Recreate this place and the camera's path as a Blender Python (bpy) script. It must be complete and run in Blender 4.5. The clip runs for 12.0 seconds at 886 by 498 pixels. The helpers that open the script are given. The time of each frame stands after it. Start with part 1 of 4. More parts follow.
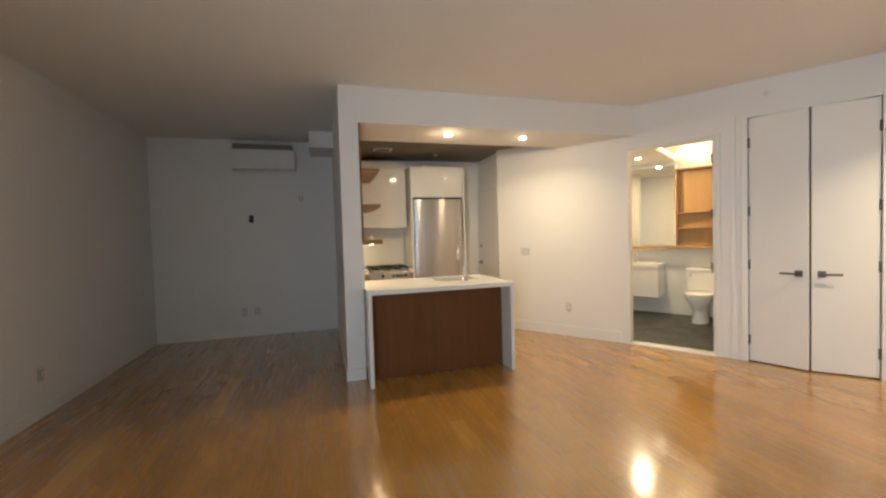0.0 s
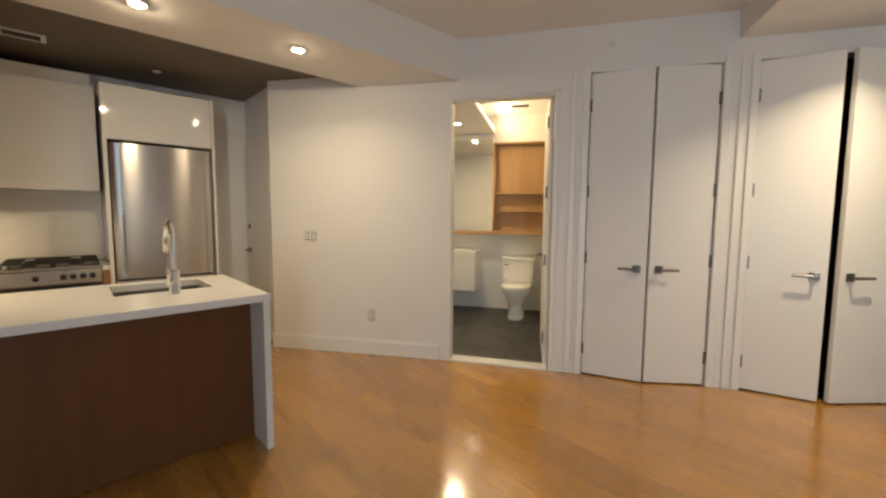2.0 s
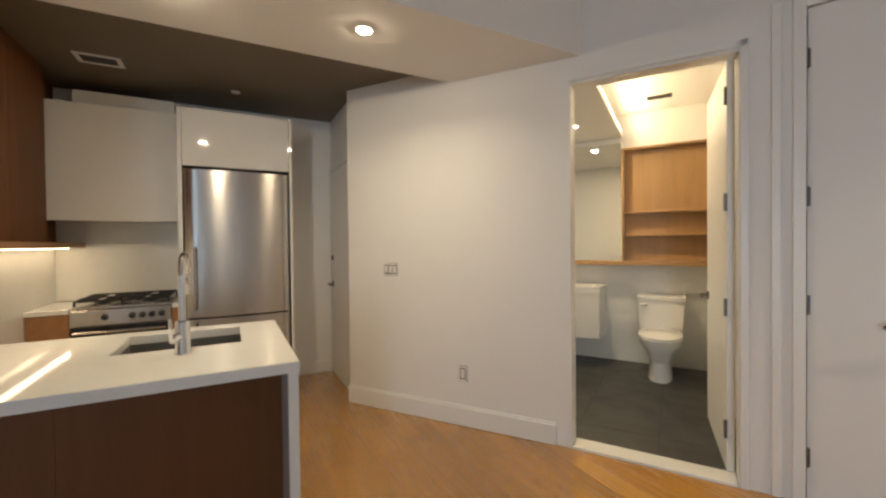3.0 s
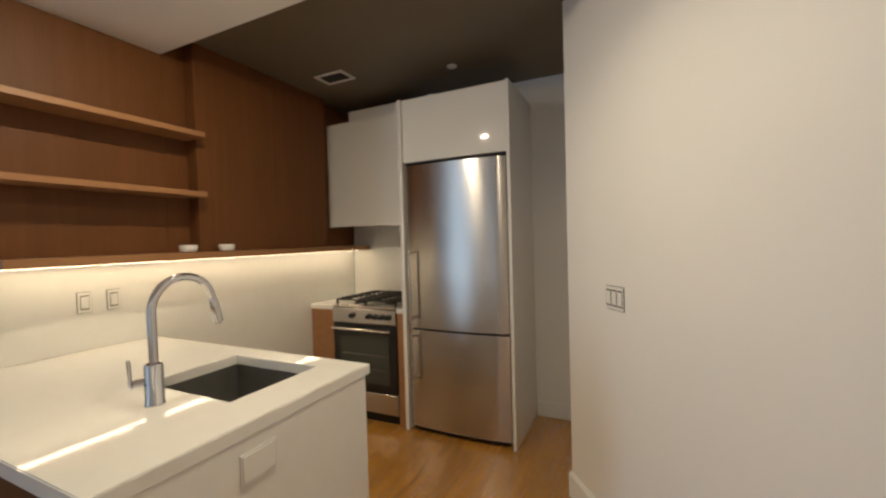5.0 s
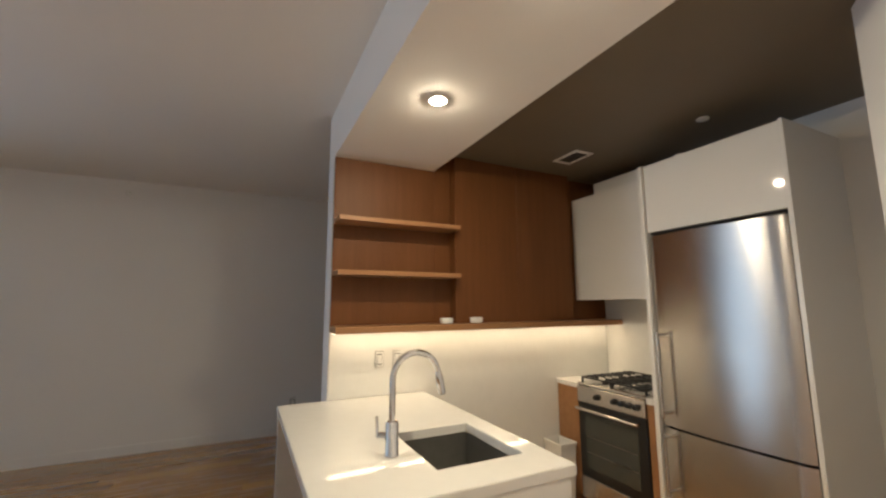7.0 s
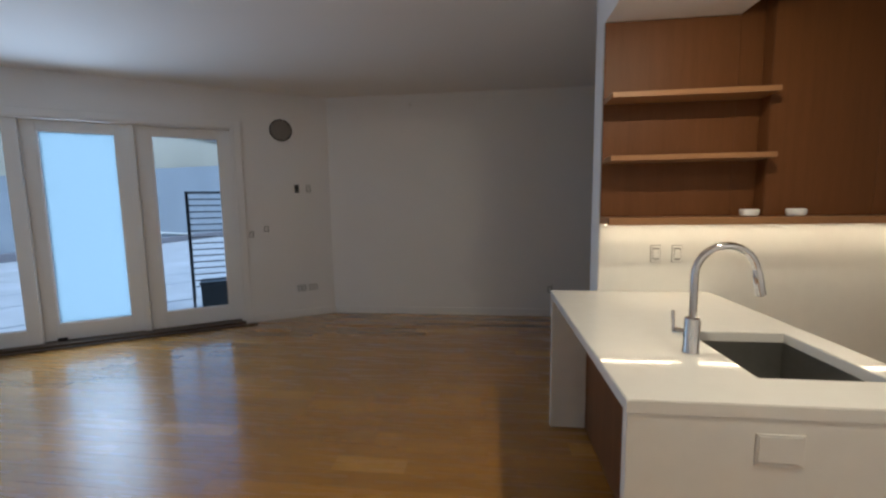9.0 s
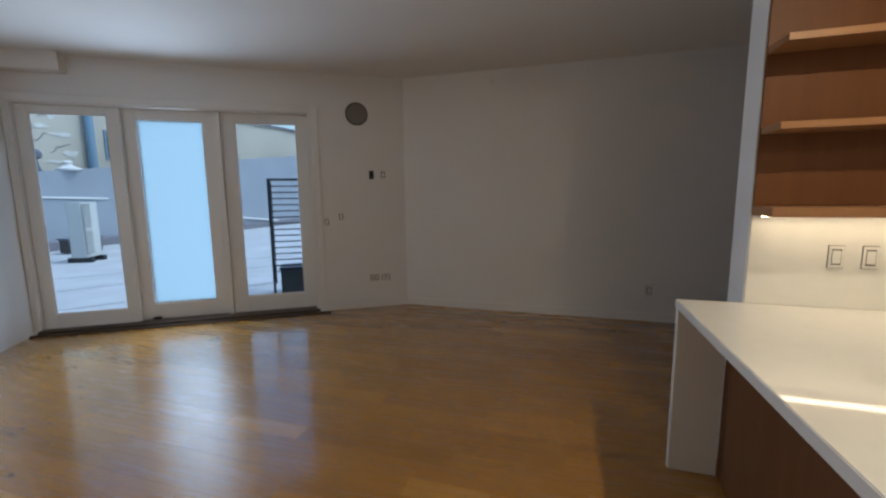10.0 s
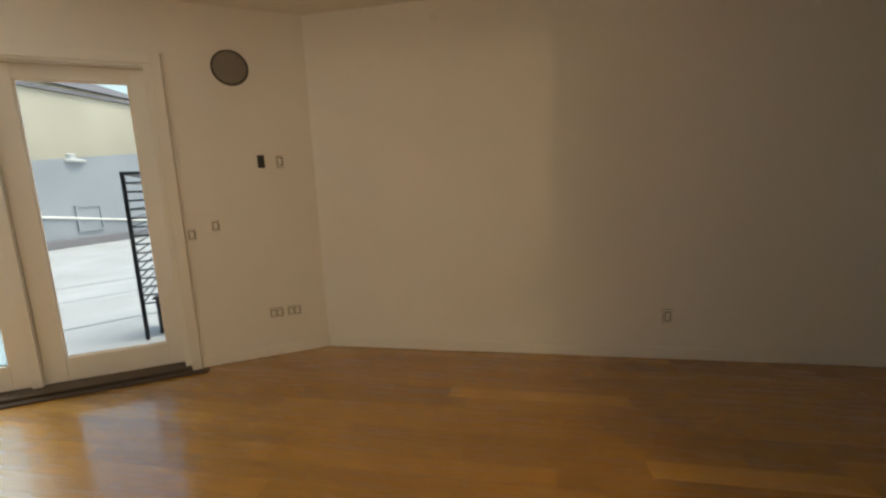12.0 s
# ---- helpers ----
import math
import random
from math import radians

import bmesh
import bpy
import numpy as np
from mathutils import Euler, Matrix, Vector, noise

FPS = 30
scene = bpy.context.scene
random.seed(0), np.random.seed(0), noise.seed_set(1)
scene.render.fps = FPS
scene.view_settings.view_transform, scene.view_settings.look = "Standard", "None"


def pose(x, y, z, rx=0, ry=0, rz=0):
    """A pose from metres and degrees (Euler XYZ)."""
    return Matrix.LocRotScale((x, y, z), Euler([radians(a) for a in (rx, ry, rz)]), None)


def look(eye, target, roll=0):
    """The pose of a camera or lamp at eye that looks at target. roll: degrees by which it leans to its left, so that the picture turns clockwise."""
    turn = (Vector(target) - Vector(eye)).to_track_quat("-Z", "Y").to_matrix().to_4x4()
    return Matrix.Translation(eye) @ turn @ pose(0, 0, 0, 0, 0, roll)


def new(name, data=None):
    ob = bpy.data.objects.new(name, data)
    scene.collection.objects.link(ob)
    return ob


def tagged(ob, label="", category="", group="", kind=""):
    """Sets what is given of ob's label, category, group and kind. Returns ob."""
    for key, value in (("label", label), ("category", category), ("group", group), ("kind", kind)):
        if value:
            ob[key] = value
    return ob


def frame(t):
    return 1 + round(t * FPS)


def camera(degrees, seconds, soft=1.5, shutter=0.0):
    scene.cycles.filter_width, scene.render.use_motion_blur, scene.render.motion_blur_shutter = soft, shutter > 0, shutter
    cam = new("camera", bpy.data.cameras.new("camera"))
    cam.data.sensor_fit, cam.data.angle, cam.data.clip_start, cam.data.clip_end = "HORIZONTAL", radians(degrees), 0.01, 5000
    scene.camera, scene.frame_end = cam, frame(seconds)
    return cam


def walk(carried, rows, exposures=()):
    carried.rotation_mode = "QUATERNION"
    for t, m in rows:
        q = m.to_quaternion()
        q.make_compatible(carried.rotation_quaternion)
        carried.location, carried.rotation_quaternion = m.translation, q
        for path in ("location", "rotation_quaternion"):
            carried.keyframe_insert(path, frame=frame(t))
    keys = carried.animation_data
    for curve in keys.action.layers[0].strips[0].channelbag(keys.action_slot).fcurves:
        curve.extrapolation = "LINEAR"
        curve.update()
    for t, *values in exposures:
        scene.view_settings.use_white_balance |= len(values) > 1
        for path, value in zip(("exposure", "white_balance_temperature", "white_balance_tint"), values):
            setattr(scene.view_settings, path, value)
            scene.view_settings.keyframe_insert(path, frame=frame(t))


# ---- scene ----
cam = camera(95.2, 12.0, soft=2.4)
PATH = [
    (0, (-1.856, -3.743, 1.405), (-1.288, -1.827, 1.338), -1.7),
    (0.3, (-1.726, -3.552, 1.368), (-0.966, -1.702, 1.315), 0.4),
    (0.5, (-1.639, -3.414, 1.358), (-0.785, -1.609, 1.247), 0.2),
    (1, (-1.398, -3.034, 1.385), (-0.309, -1.363, 1.239), -1.6),
    (1.5, (-1.082, -2.679, 1.363), (0.249, -1.197, 1.184), -0.4),
    (1.7, (-0.964, -2.538, 1.364), (0.401, -1.087, 1.192), 0.8),
    (2, (-0.816, -2.315, 1.365), (0.535, -0.851, 1.193), 0.4),
    (2.3, (-0.694, -2.077, 1.363), (0.534, -0.507, 1.206), -2.1),
    (2.5, (-0.592, -1.927, 1.355), (0.606, -0.335, 1.185), -1.5),
    (2.7, (-0.454, -1.792, 1.341), (0.645, -0.123, 1.254), -1.3),
    (4.3, (0.71, -0.762, 1.417), (0.807, 1.236, 1.394), -1.0),
    (4.5, (0.813, -0.664, 1.421), (0.674, 1.331, 1.384), -1.3),
    (4.8, (0.941, -0.497, 1.415), (0.353, 1.413, 1.354), -1.2),
    (5, (1.001, -0.401, 1.411), (0.137, 1.402, 1.366), -1.6),
    (5.2, (1.038, -0.340, 1.414), (-0.125, 1.286, 1.362), -1.4),
    (5.5, (1.086, -0.291, 1.429), (-0.434, 1.007, 1.369), -1.1),
    (6, (1.207, -0.233, 1.479), (-0.492, 0.81, 1.64), -1.0),
    (6.5, (1.239, -0.218, 1.518), (-0.495, 0.709, 1.879), -1.1),
    (6.7, (1.244, -0.214, 1.515), (-0.5, 0.704, 1.852), -0.8),
    (8.3, (1.271, -0.308, 1.486), (-0.701, -0.007, 1.337), -0.7),
    (8.5, (1.267, -0.334, 1.475), (-0.721, -0.201, 1.308), -0.7),
    (9, (1.156, -0.387, 1.472), (-0.818, -0.62, 1.253), -0.8),
    (9.5, (0.992, -0.489, 1.476), (-0.94, -0.945, 1.232), -0.9),
    (10, (0.778, -0.557, 1.45), (-1.12, -1.126, 1.182), -0.6),
    (10.5, (0.45, -0.571, 1.478), (-1.42, -1.235, 1.23), 0.3),
    (10.8, (0.235, -0.615, 1.467), (-1.612, -1.322, 1.168), -0.1),
    (11, (0.084, -0.661, 1.456), (-1.765, -1.377, 1.193), -1.3),
    (11.3, (-0.160, -0.737, 1.448), (-2.054, -1.308, 1.156), -0.8),
    (11.5, (-0.333, -0.767, 1.447), (-2.235, -1.305, 1.143), -1.5),
    (11.9, (-0.69, -0.776, 1.452), (-2.632, -1.253, 1.146), -2.1),
    (12, (-0.777, -0.777, 1.453), (-2.718, -1.145, 1.139), -2.2),
]
# the picture's exposure and white balance drift along the walk
EXPOSURES = [(0.0, 1.05, 6800, 10), (1.5, 0.66, 6850, 10), (2.5, 0.55, 6500, 10), (4.4, 0.52, 6200, 10), (5.0, 0.50, 6100, 10), (6.5, 0.76, 6100, 10), (8.5, 0.55, 5600, 10), (9.5, 0.33, 5600, 10), (10.5, 0.47, 6250, 10), (11.5, 0.74, 7500, 10), (12.0, 0.98, 8900, 10)]
walk(cam, [(t, look(eye, target, roll)) for t, eye, target, roll in PATH], EXPOSURES)

SKY, KITCHEN_W, STRIP_W, ENTRY_W, BATH_W, WINDOW_W = 0.15, 6.6, 1.1, 13.0, 9.0, 28.5

# ---- world, sun and lamps ----
world = bpy.data.worlds.new("overcast_sky")
scene.world = world
world.use_nodes = True
wn = world.node_tree.nodes
sky = wn.new("ShaderNodeTexSky")
sky.sky_type = "NISHITA"
sky.sun_disc = False
sky.sun_elevation, sky.sun_rotation = radians(58), radians(-31)
sky.air_density, sky.dust_density = 1.4, 2.0
wn["Background"].inputs["Strength"].default_value = SKY
world.node_tree.links.new(sky.outputs[0], wn["Background"].inputs["Color"])

sun_data = bpy.data.lights.new("sun", "SUN")
sun_data.energy, sun_data.angle, sun_data.color = 1.2, radians(30), (1.0, 0.97, 0.93)
sun = new("sun", sun_data)
sun.matrix_world = look((-7, 11.5, 21.5), (0, 0, 0))

UV = Matrix.Rotation(radians(-57.5), 4, "Z")     # frame of the slanted walls: u along them, v across
WARM = (1.0, 0.81, 0.53)


def lamp(name, m, watts, size, size_y=0.0, colour=WARM, spread=180):
    data = bpy.data.lights.new(name, "AREA")
    data.shape = "RECTANGLE" if size_y else "DISK"
    data.size = size
    if size_y:
        data.size_y = size_y
    data.energy, data.color, data.spread = watts, colour, radians(spread)
    ob = new(name, data)
    ob.matrix_world = m
    return ob


SOFFIT, DARK_H = 2.53, 2.64
for x, spread, side in ((-0.47, 180, 1.2), (0.45, 150, 0.45)):
    lamp("downlight_lamp", pose(x, 0.60, SOFFIT - 0.012), KITCHEN_W, 0.07, spread=spread)
    glow = bpy.data.lights.new("downlight_fill", "POINT")      # added fill under the flat lens, brightens cabinets and soffit
    glow.energy, glow.color, glow.shadow_soft_size = side * KITCHEN_W, WARM, 0.005
    new("downlight_fill", glow).matrix_world = pose(x, 0.60, SOFFIT - 0.0095)
lamp("frosted_door_daylight", UV @ pose(2.54, -5.02, 1.26, 90, 0, 0), WINDOW_W, 0.64, 2.05, colour=(0.70, 0.85, 1.0), spread=150)
lamp("shelf_strip_lamp", pose(-1.385, 1.50, 1.333), STRIP_W, 0.02, 2.4, colour=(1.0, 0.74, 0.42))
lamp("entry_lamp", UV @ pose(3.45, 0.90, 2.668), ENTRY_W, 0.07, spread=120)
lamp("bath_cove_lamp", UV @ pose(0.80, 2.85, 2.56, 0, -115, 0), BATH_W, 0.03, 1.9, colour=(1.0, 0.76, 0.42))
lamp("bath_downlight_lamp", UV @ pose(0.35, 3.15, 2.488), 1.7 * BATH_W, 0.06, colour=(1.0, 0.79, 0.48))

# ---- materials ----


def material(name, colour, rough=0.5, metal=0.0, vary=0.0, scale=4.0, bump=0.0, bump_scale=120.0, stretch=(1, 1, 1), coat=0.0,
             per_object=0.0, coat_ior=1.5, brushed=0.0, colour2=None, transmission=0.0, emit=0.0, spec=0.5, rough_vary=0.0, ior=1.45):
    m = bpy.data.materials.new(name)
    m.use_nodes = True
    n, l = m.node_tree.nodes, m.node_tree.links
    b = n["Principled BSDF"]
    b.inputs["Base Color"].default_value = (*colour, 1)
    b.inputs["Roughness"].default_value = rough
    b.inputs["Metallic"].default_value = metal
    b.inputs["Coat Weight"].default_value = coat
    b.inputs["Coat Roughness"].default_value = 0.12
    b.inputs["Coat IOR"].default_value = coat_ior
    if brushed:
        # metal brushed sideways: its reflections run up and down
        b.inputs["Anisotropic"].default_value = brushed
        b.inputs["Anisotropic Rotation"].default_value = 0.25
        tangent = n.new("ShaderNodeTangent")
        tangent.direction_type, tangent.axis = "RADIAL", "Z"
        l.new(tangent.outputs[0], b.inputs["Tangent"])
    b.inputs["Transmission Weight"].default_value = transmission
    b.inputs["Specular IOR Level"].default_value = spec
    b.inputs["IOR"].default_value = ior
    if emit:
        b.inputs["Emission Color"].default_value = (*colour, 1)
        b.inputs["Emission Strength"].default_value = emit
    if not (vary or bump or per_object or rough_vary):
        return m
    co = n.new("ShaderNodeTexCoord")
    mp = n.new("ShaderNodeMapping")
    mp.inputs["Scale"].default_value = stretch
    l.new(co.outputs["Object"], mp.inputs["Vector"])
    coarse = n.new("ShaderNodeTexNoise")
    coarse.inputs["Scale"].default_value, coarse.inputs["Detail"].default_value = scale, 6
    l.new(mp.outputs[0], coarse.inputs["Vector"])
    fine = n.new("ShaderNodeTexNoise")
    fine.inputs["Scale"].default_value, fine.inputs["Detail"].default_value = bump_scale, 4
    l.new(mp.outputs[0], fine.inputs["Vector"])
    if vary or per_object:
        ramp = n.new("ShaderNodeMapRange")
        ramp.inputs["From Min"].default_value, ramp.inputs["From Max"].default_value = 0.3, 0.7
        if per_object:
            info = n.new("ShaderNodeObjectInfo")
            shift = n.new("ShaderNodeVectorMath")
            shift.operation = "MULTIPLY_ADD"
            shift.inputs[1].default_value = (37, 91, 13)
            l.new(info.outputs["Random"], shift.inputs[0])
            l.new(mp.outputs[0], shift.inputs[2])
            l.new(shift.outputs[0], coarse.inputs["Vector"])
            l.new(shift.outputs[0], fine.inputs["Vector"])
        mix_a = n.new("ShaderNodeMath")
        mix_a.operation = "MULTIPLY_ADD"
        mix_a.inputs[1].default_value, mix_a.inputs[2].default_value = 0.35, 0.0
        l.new(fine.outputs["Fac"], mix_a.inputs[0])
        add = n.new("ShaderNodeMath")
        add.operation = "MULTIPLY_ADD"
        add.inputs[1].default_value = 0.65
        l.new(coarse.outputs["Fac"], add.inputs[0])
        l.new(mix_a.outputs[0], add.inputs[2])
        l.new(add.outputs[0], ramp.inputs["Value"])
        mix = n.new("ShaderNodeMix")
        mix.data_type = "RGBA"
        other = colour2 or tuple(c * (1 - vary) for c in colour)
        mix.inputs["A"].default_value = (*colour, 1)
        mix.inputs["B"].default_value = (*other, 1)
        l.new(ramp.outputs[0], mix.inputs["Factor"])
        out = mix.outputs["Result"]
        if per_object:
            hsv = n.new("ShaderNodeHueSaturation")
            val = n.new("ShaderNodeMapRange")
            val.inputs["To Min"].default_value, val.inputs["To Max"].default_value = 1 - per_object, 1 + per_object
            l.new(info.outputs["Random"], val.inputs["Value"])
            l.new(val.outputs[0], hsv.inputs["Value"])
            l.new(out, hsv.inputs["Color"])
            out = hsv.outputs[0]
        l.new(out, b.inputs["Base Color"])
    if rough_vary:
        rr = n.new("ShaderNodeMapRange")
        rr.inputs["From Min"].default_value, rr.inputs["From Max"].default_value = 0.3, 0.7
        rr.inputs["To Min"].default_value, rr.inputs["To Max"].default_value = rough - rough_vary, rough + rough_vary
        l.new(coarse.outputs["Fac"], rr.inputs["Value"])
        l.new(rr.outputs[0], b.inputs["Roughness"])
    if bump:
        bp = n.new("ShaderNodeBump")
        bp.inputs["Strength"].default_value, bp.inputs["Distance"].default_value = bump, 0.002
        l.new(fine.outputs["Fac"], bp.inputs["Height"])
        l.new(bp.outputs[0], b.inputs["Normal"])
    return m


WALL = material("white_wall_paint", (0.80, 0.785, 0.765), 0.55, vary=0.05, scale=1.3, bump=0.12, bump_scale=220)
CEIL = material("ceiling_paint", (0.81, 0.79, 0.765), 0.8, vary=0.04, scale=1.0, bump=0.1, bump_scale=260)
DARKCEIL = material("dark_ceiling_paint", (0.165, 0.135, 0.095), 0.55, vary=0.15, scale=2, bump=0.1, bump_scale=200)
TRIM = material("white_trim_paint", (0.80, 0.79, 0.77), 0.35, vary=0.04, scale=2.5, bump=0.05, bump_scale=150)
DOORW = material("white_door_paint", (0.80, 0.79, 0.77), 0.38, vary=0.04, scale=1.6, bump=0.06, bump_scale=180)
DOORG = material("grey_door_paint", (0.36, 0.39, 0.40), 0.45, vary=0.06, scale=2, bump=0.06, bump_scale=180)
OAK = material("oak_plank", (0.445, 0.220, 0.037), 0.26, vary=0.3, colour2=(0.325, 0.147, 0.024), scale=9, stretch=(3.0, 0.22, 1), bump=0.02,
               bump_scale=60, per_object=0.14, coat=1.0, coat_ior=1.58, rough_vary=0.05)
OAKPALE = material("pale_oak_plank", (0.55, 0.295, 0.060), 0.26, vary=0.25, colour2=(0.44, 0.215, 0.040), scale=9, stretch=(3.0, 0.22, 1), bump=0.02,
                   bump_scale=60, per_object=0.10, coat=1.0, coat_ior=1.58, rough_vary=0.05)
WALNUT = material("brown_veneer", (0.160, 0.063, 0.020), 0.5, spec=0.3, vary=0.2, colour2=(0.122, 0.046, 0.014), scale=5, stretch=(4, 4, 0.25), bump=0.05, bump_scale=50)
WALNUT_H = material("brown_veneer_shelf", (0.36, 0.185, 0.08), 0.42, vary=0.3, colour2=(0.27, 0.13, 0.055), scale=5, stretch=(4, 0.25, 4), bump=0.05, bump_scale=50)
BATHOAK = material("bathroom_oak_veneer", (0.45, 0.265, 0.115), 0.4, vary=0.25, scale=5, stretch=(4, 4, 0.3), bump=0.05, bump_scale=50)
QUARTZ = material("white_quartz", (0.78, 0.77, 0.735), 0.05, vary=0.05, scale=14, bump=0.01, bump_scale=300)
LACQUER = material("white_gloss_lacquer", (0.78, 0.76, 0.73), 0.05, vary=0.02, scale=2, bump=0.01, bump_scale=40)
SATIN = material("white_cabinet_lacquer", (0.78, 0.77, 0.74), 0.35, vary=0.03, scale=2, bump=0.03, bump_scale=120)
STEEL = material("brushed_stainless", (0.58, 0.56, 0.54), 0.24, metal=1.0, vary=0.06, scale=4, stretch=(0.5, 0.5, 60), bump=0.04, bump_scale=30, brushed=0.9)
CHROME = material("chrome", (0.78, 0.78, 0.79), 0.08, metal=1.0, rough_vary=0.03, scale=20)
NICKEL = material("dark_brushed_nickel", (0.22, 0.20, 0.19), 0.32, metal=1.0, vary=0.1, scale=40)
SINKST = material("dark_sink_steel", (0.27, 0.265, 0.25), 0.4, metal=0.8, vary=0.15, scale=20)
IRON = material("black_cast_iron", (0.018, 0.018, 0.018), 0.55, vary=0.3, scale=30, bump=0.3, bump_scale=300)
BLACK = material("black_plastic", (0.015, 0.015, 0.016), 0.35, vary=0.2, scale=20)
# bed under floor joints; also painted shade in the fridge gaps
GAP = material("dark_joint_and_gap_shade", (0.03, 0.025, 0.02), 0.8, vary=0.2, scale=8)
OVENGLASS = material("black_oven_glass", (0.065, 0.070, 0.060), 0.06, vary=0.2, scale=3)
PLASTIC = material("white_plastic", (0.76, 0.75, 0.72), 0.35, vary=0.03, scale=20)
GREYPLATE = material("grey_outlet_rim", (0.06, 0.056, 0.052), 0.5, vary=0.1, scale=20)
SPEAKER = material("grey_speaker_cloth", (0.24, 0.22, 0.20), 0.8, vary=0.15, scale=60, bump=0.3, bump_scale=500)
CERAMIC = material("white_ceramic", (0.82, 0.81, 0.79), 0.08, vary=0.03, scale=4, coat=0.3)
SLATE = material("dark_floor_tile", (0.060, 0.060, 0.056), 0.42, vary=0.25, scale=5, bump=0.1, bump_scale=60, rough_vary=0.08)
BATHTILE = material("pale_wall_tile", (0.70, 0.70, 0.68), 0.22, vary=0.06, scale=2.5, bump=0.02, bump_scale=80)
MIRROR = material("mirror_glass", (0.86, 0.88, 0.87), 0.01, metal=1.0)
GLASS = material("clear_pane", (0.70, 0.84, 0.94), 0.0, transmission=1.0, ior=1.02)
FROST = material("frosted_pane", (0.036, 0.050, 0.057), 0.75, transmission=1.0, ior=1.15)
# sill track wood; also the shade painted inside the closets
TRACK_SHADE = material("dark_track_wood_and_closet_shade", (0.075, 0.048, 0.03), 0.5, vary=0.3, scale=12, bump=0.2, bump_scale=100)
TERRACE = material("pale_roof_coating", (0.62, 0.63, 0.63), 0.6, vary=0.28, scale=0.9, bump=0.2, bump_scale=30, rough_vary=0.2)
PARAPET = material("grey_render", (0.34, 0.37, 0.41), 0.85, vary=0.22, scale=0.7, bump=0.3, bump_scale=18)
STUCCO = material("beige_stucco", (0.62, 0.57, 0.47), 0.9, vary=0.25, scale=0.5, bump=0.3, bump_scale=14)
ROOFING = material("grey_roofing", (0.22, 0.21, 0.23), 0.8, vary=0.2, scale=1.5, bump=0.2, bump_scale=20)
RAILMETAL = material("black_rail_metal", (0.035, 0.038, 0.042), 0.45, metal=0.3, vary=0.2, scale=20)
BLUEPIPE = material("blue_grey_painted_metal", (0.22, 0.33, 0.42), 0.5, vary=0.15, scale=3)
WINGLASS = material("far_window_glass", (0.06, 0.10, 0.13), 0.08, vary=0.2, scale=1)
FLAKE = material("pale_flaked_render", (0.74, 0.72, 0.66), 0.9, vary=0.2, scale=3, bump=0.3, bump_scale=25)
DUSTY = material("dusty_grey_metal", (0.15, 0.17, 0.20), 0.6, vary=0.25, scale=4, bump=0.1, bump_scale=30)
CREAM = material("pale_condenser_paint", (0.56, 0.57, 0.54), 0.5, vary=0.12, scale=3, bump=0.05, bump_scale=60)
LED = material("led_diffuser", (1.0, 0.80, 0.50), 0.5, emit=9)
BULB = material("lamp_lens", (1.0, 0.86, 0.62), 0.4, emit=22)

# ---- helpers for meshes ----


def box(bm, x0, x1, y0, y1, z0, z1, bevel=0.0, seg=1, m=None):
    made = bmesh.ops.create_cube(bm, size=1.0)["verts"]
    for v in made:
        v.co = Vector((x0 + (v.co.x + 0.5) * (x1 - x0), y0 + (v.co.y + 0.5) * (y1 - y0), z0 + (v.co.z + 0.5) * (z1 - z0)))
    if bevel:
        edges = {e for v in made for e in v.link_edges}
        res = bmesh.ops.bevel(bm, geom=list(edges), offset=bevel, segments=seg, affect="EDGES", profile=0.5)
        made = list({v for f in res["faces"] for v in f.verts} | {v for v in made if v.is_valid})
    if m is not None:
        bmesh.ops.transform(bm, matrix=m, verts=made)
    return bm


def boxes(*rows, bevel=0.0, seg=1):
    bm = bmesh.new()
    for r in rows:
        box(bm, *r, bevel=bevel, seg=seg)
    return bm


def prism(points, z0, z1, bm=None):
    bm = bm or bmesh.new()
    low = [bm.verts.new((x, y, z0)) for x, y in points]
    high = [bm.verts.new((x, y, z1)) for x, y in points]
    bm.faces.new(low[::-1])
    bm.faces.new(high)
    for k in range(len(points)):
        j = (k + 1) % len(points)
        bm.faces.new((low[k], low[j], high[j], high[k]))
    bmesh.ops.recalc_face_normals(bm, faces=bm.faces)
    return bm


def lathe(profile, segments=28, bm=None, m=None):
    """A body of revolution about z from (radius, height) rows."""
    bm = bm or bmesh.new()
    rings = []
    for r, z in profile:
        rings.append([bm.verts.new((r * math.cos(2 * math.pi * k / segments), r * math.sin(2 * math.pi * k / segments), z)) for k in range(segments)])
    for a, b in zip(rings, rings[1:]):
        for k in range(segments):
            j = (k + 1) % segments
            bm.faces.new((a[k], a[j], b[j], b[k]))
    bm.faces.new(rings[0][::-1])
    bm.faces.new(rings[-1])
    if m is not None:
        bmesh.ops.transform(bm, matrix=m, verts=[v for ring in rings for v in ring])
    return bm


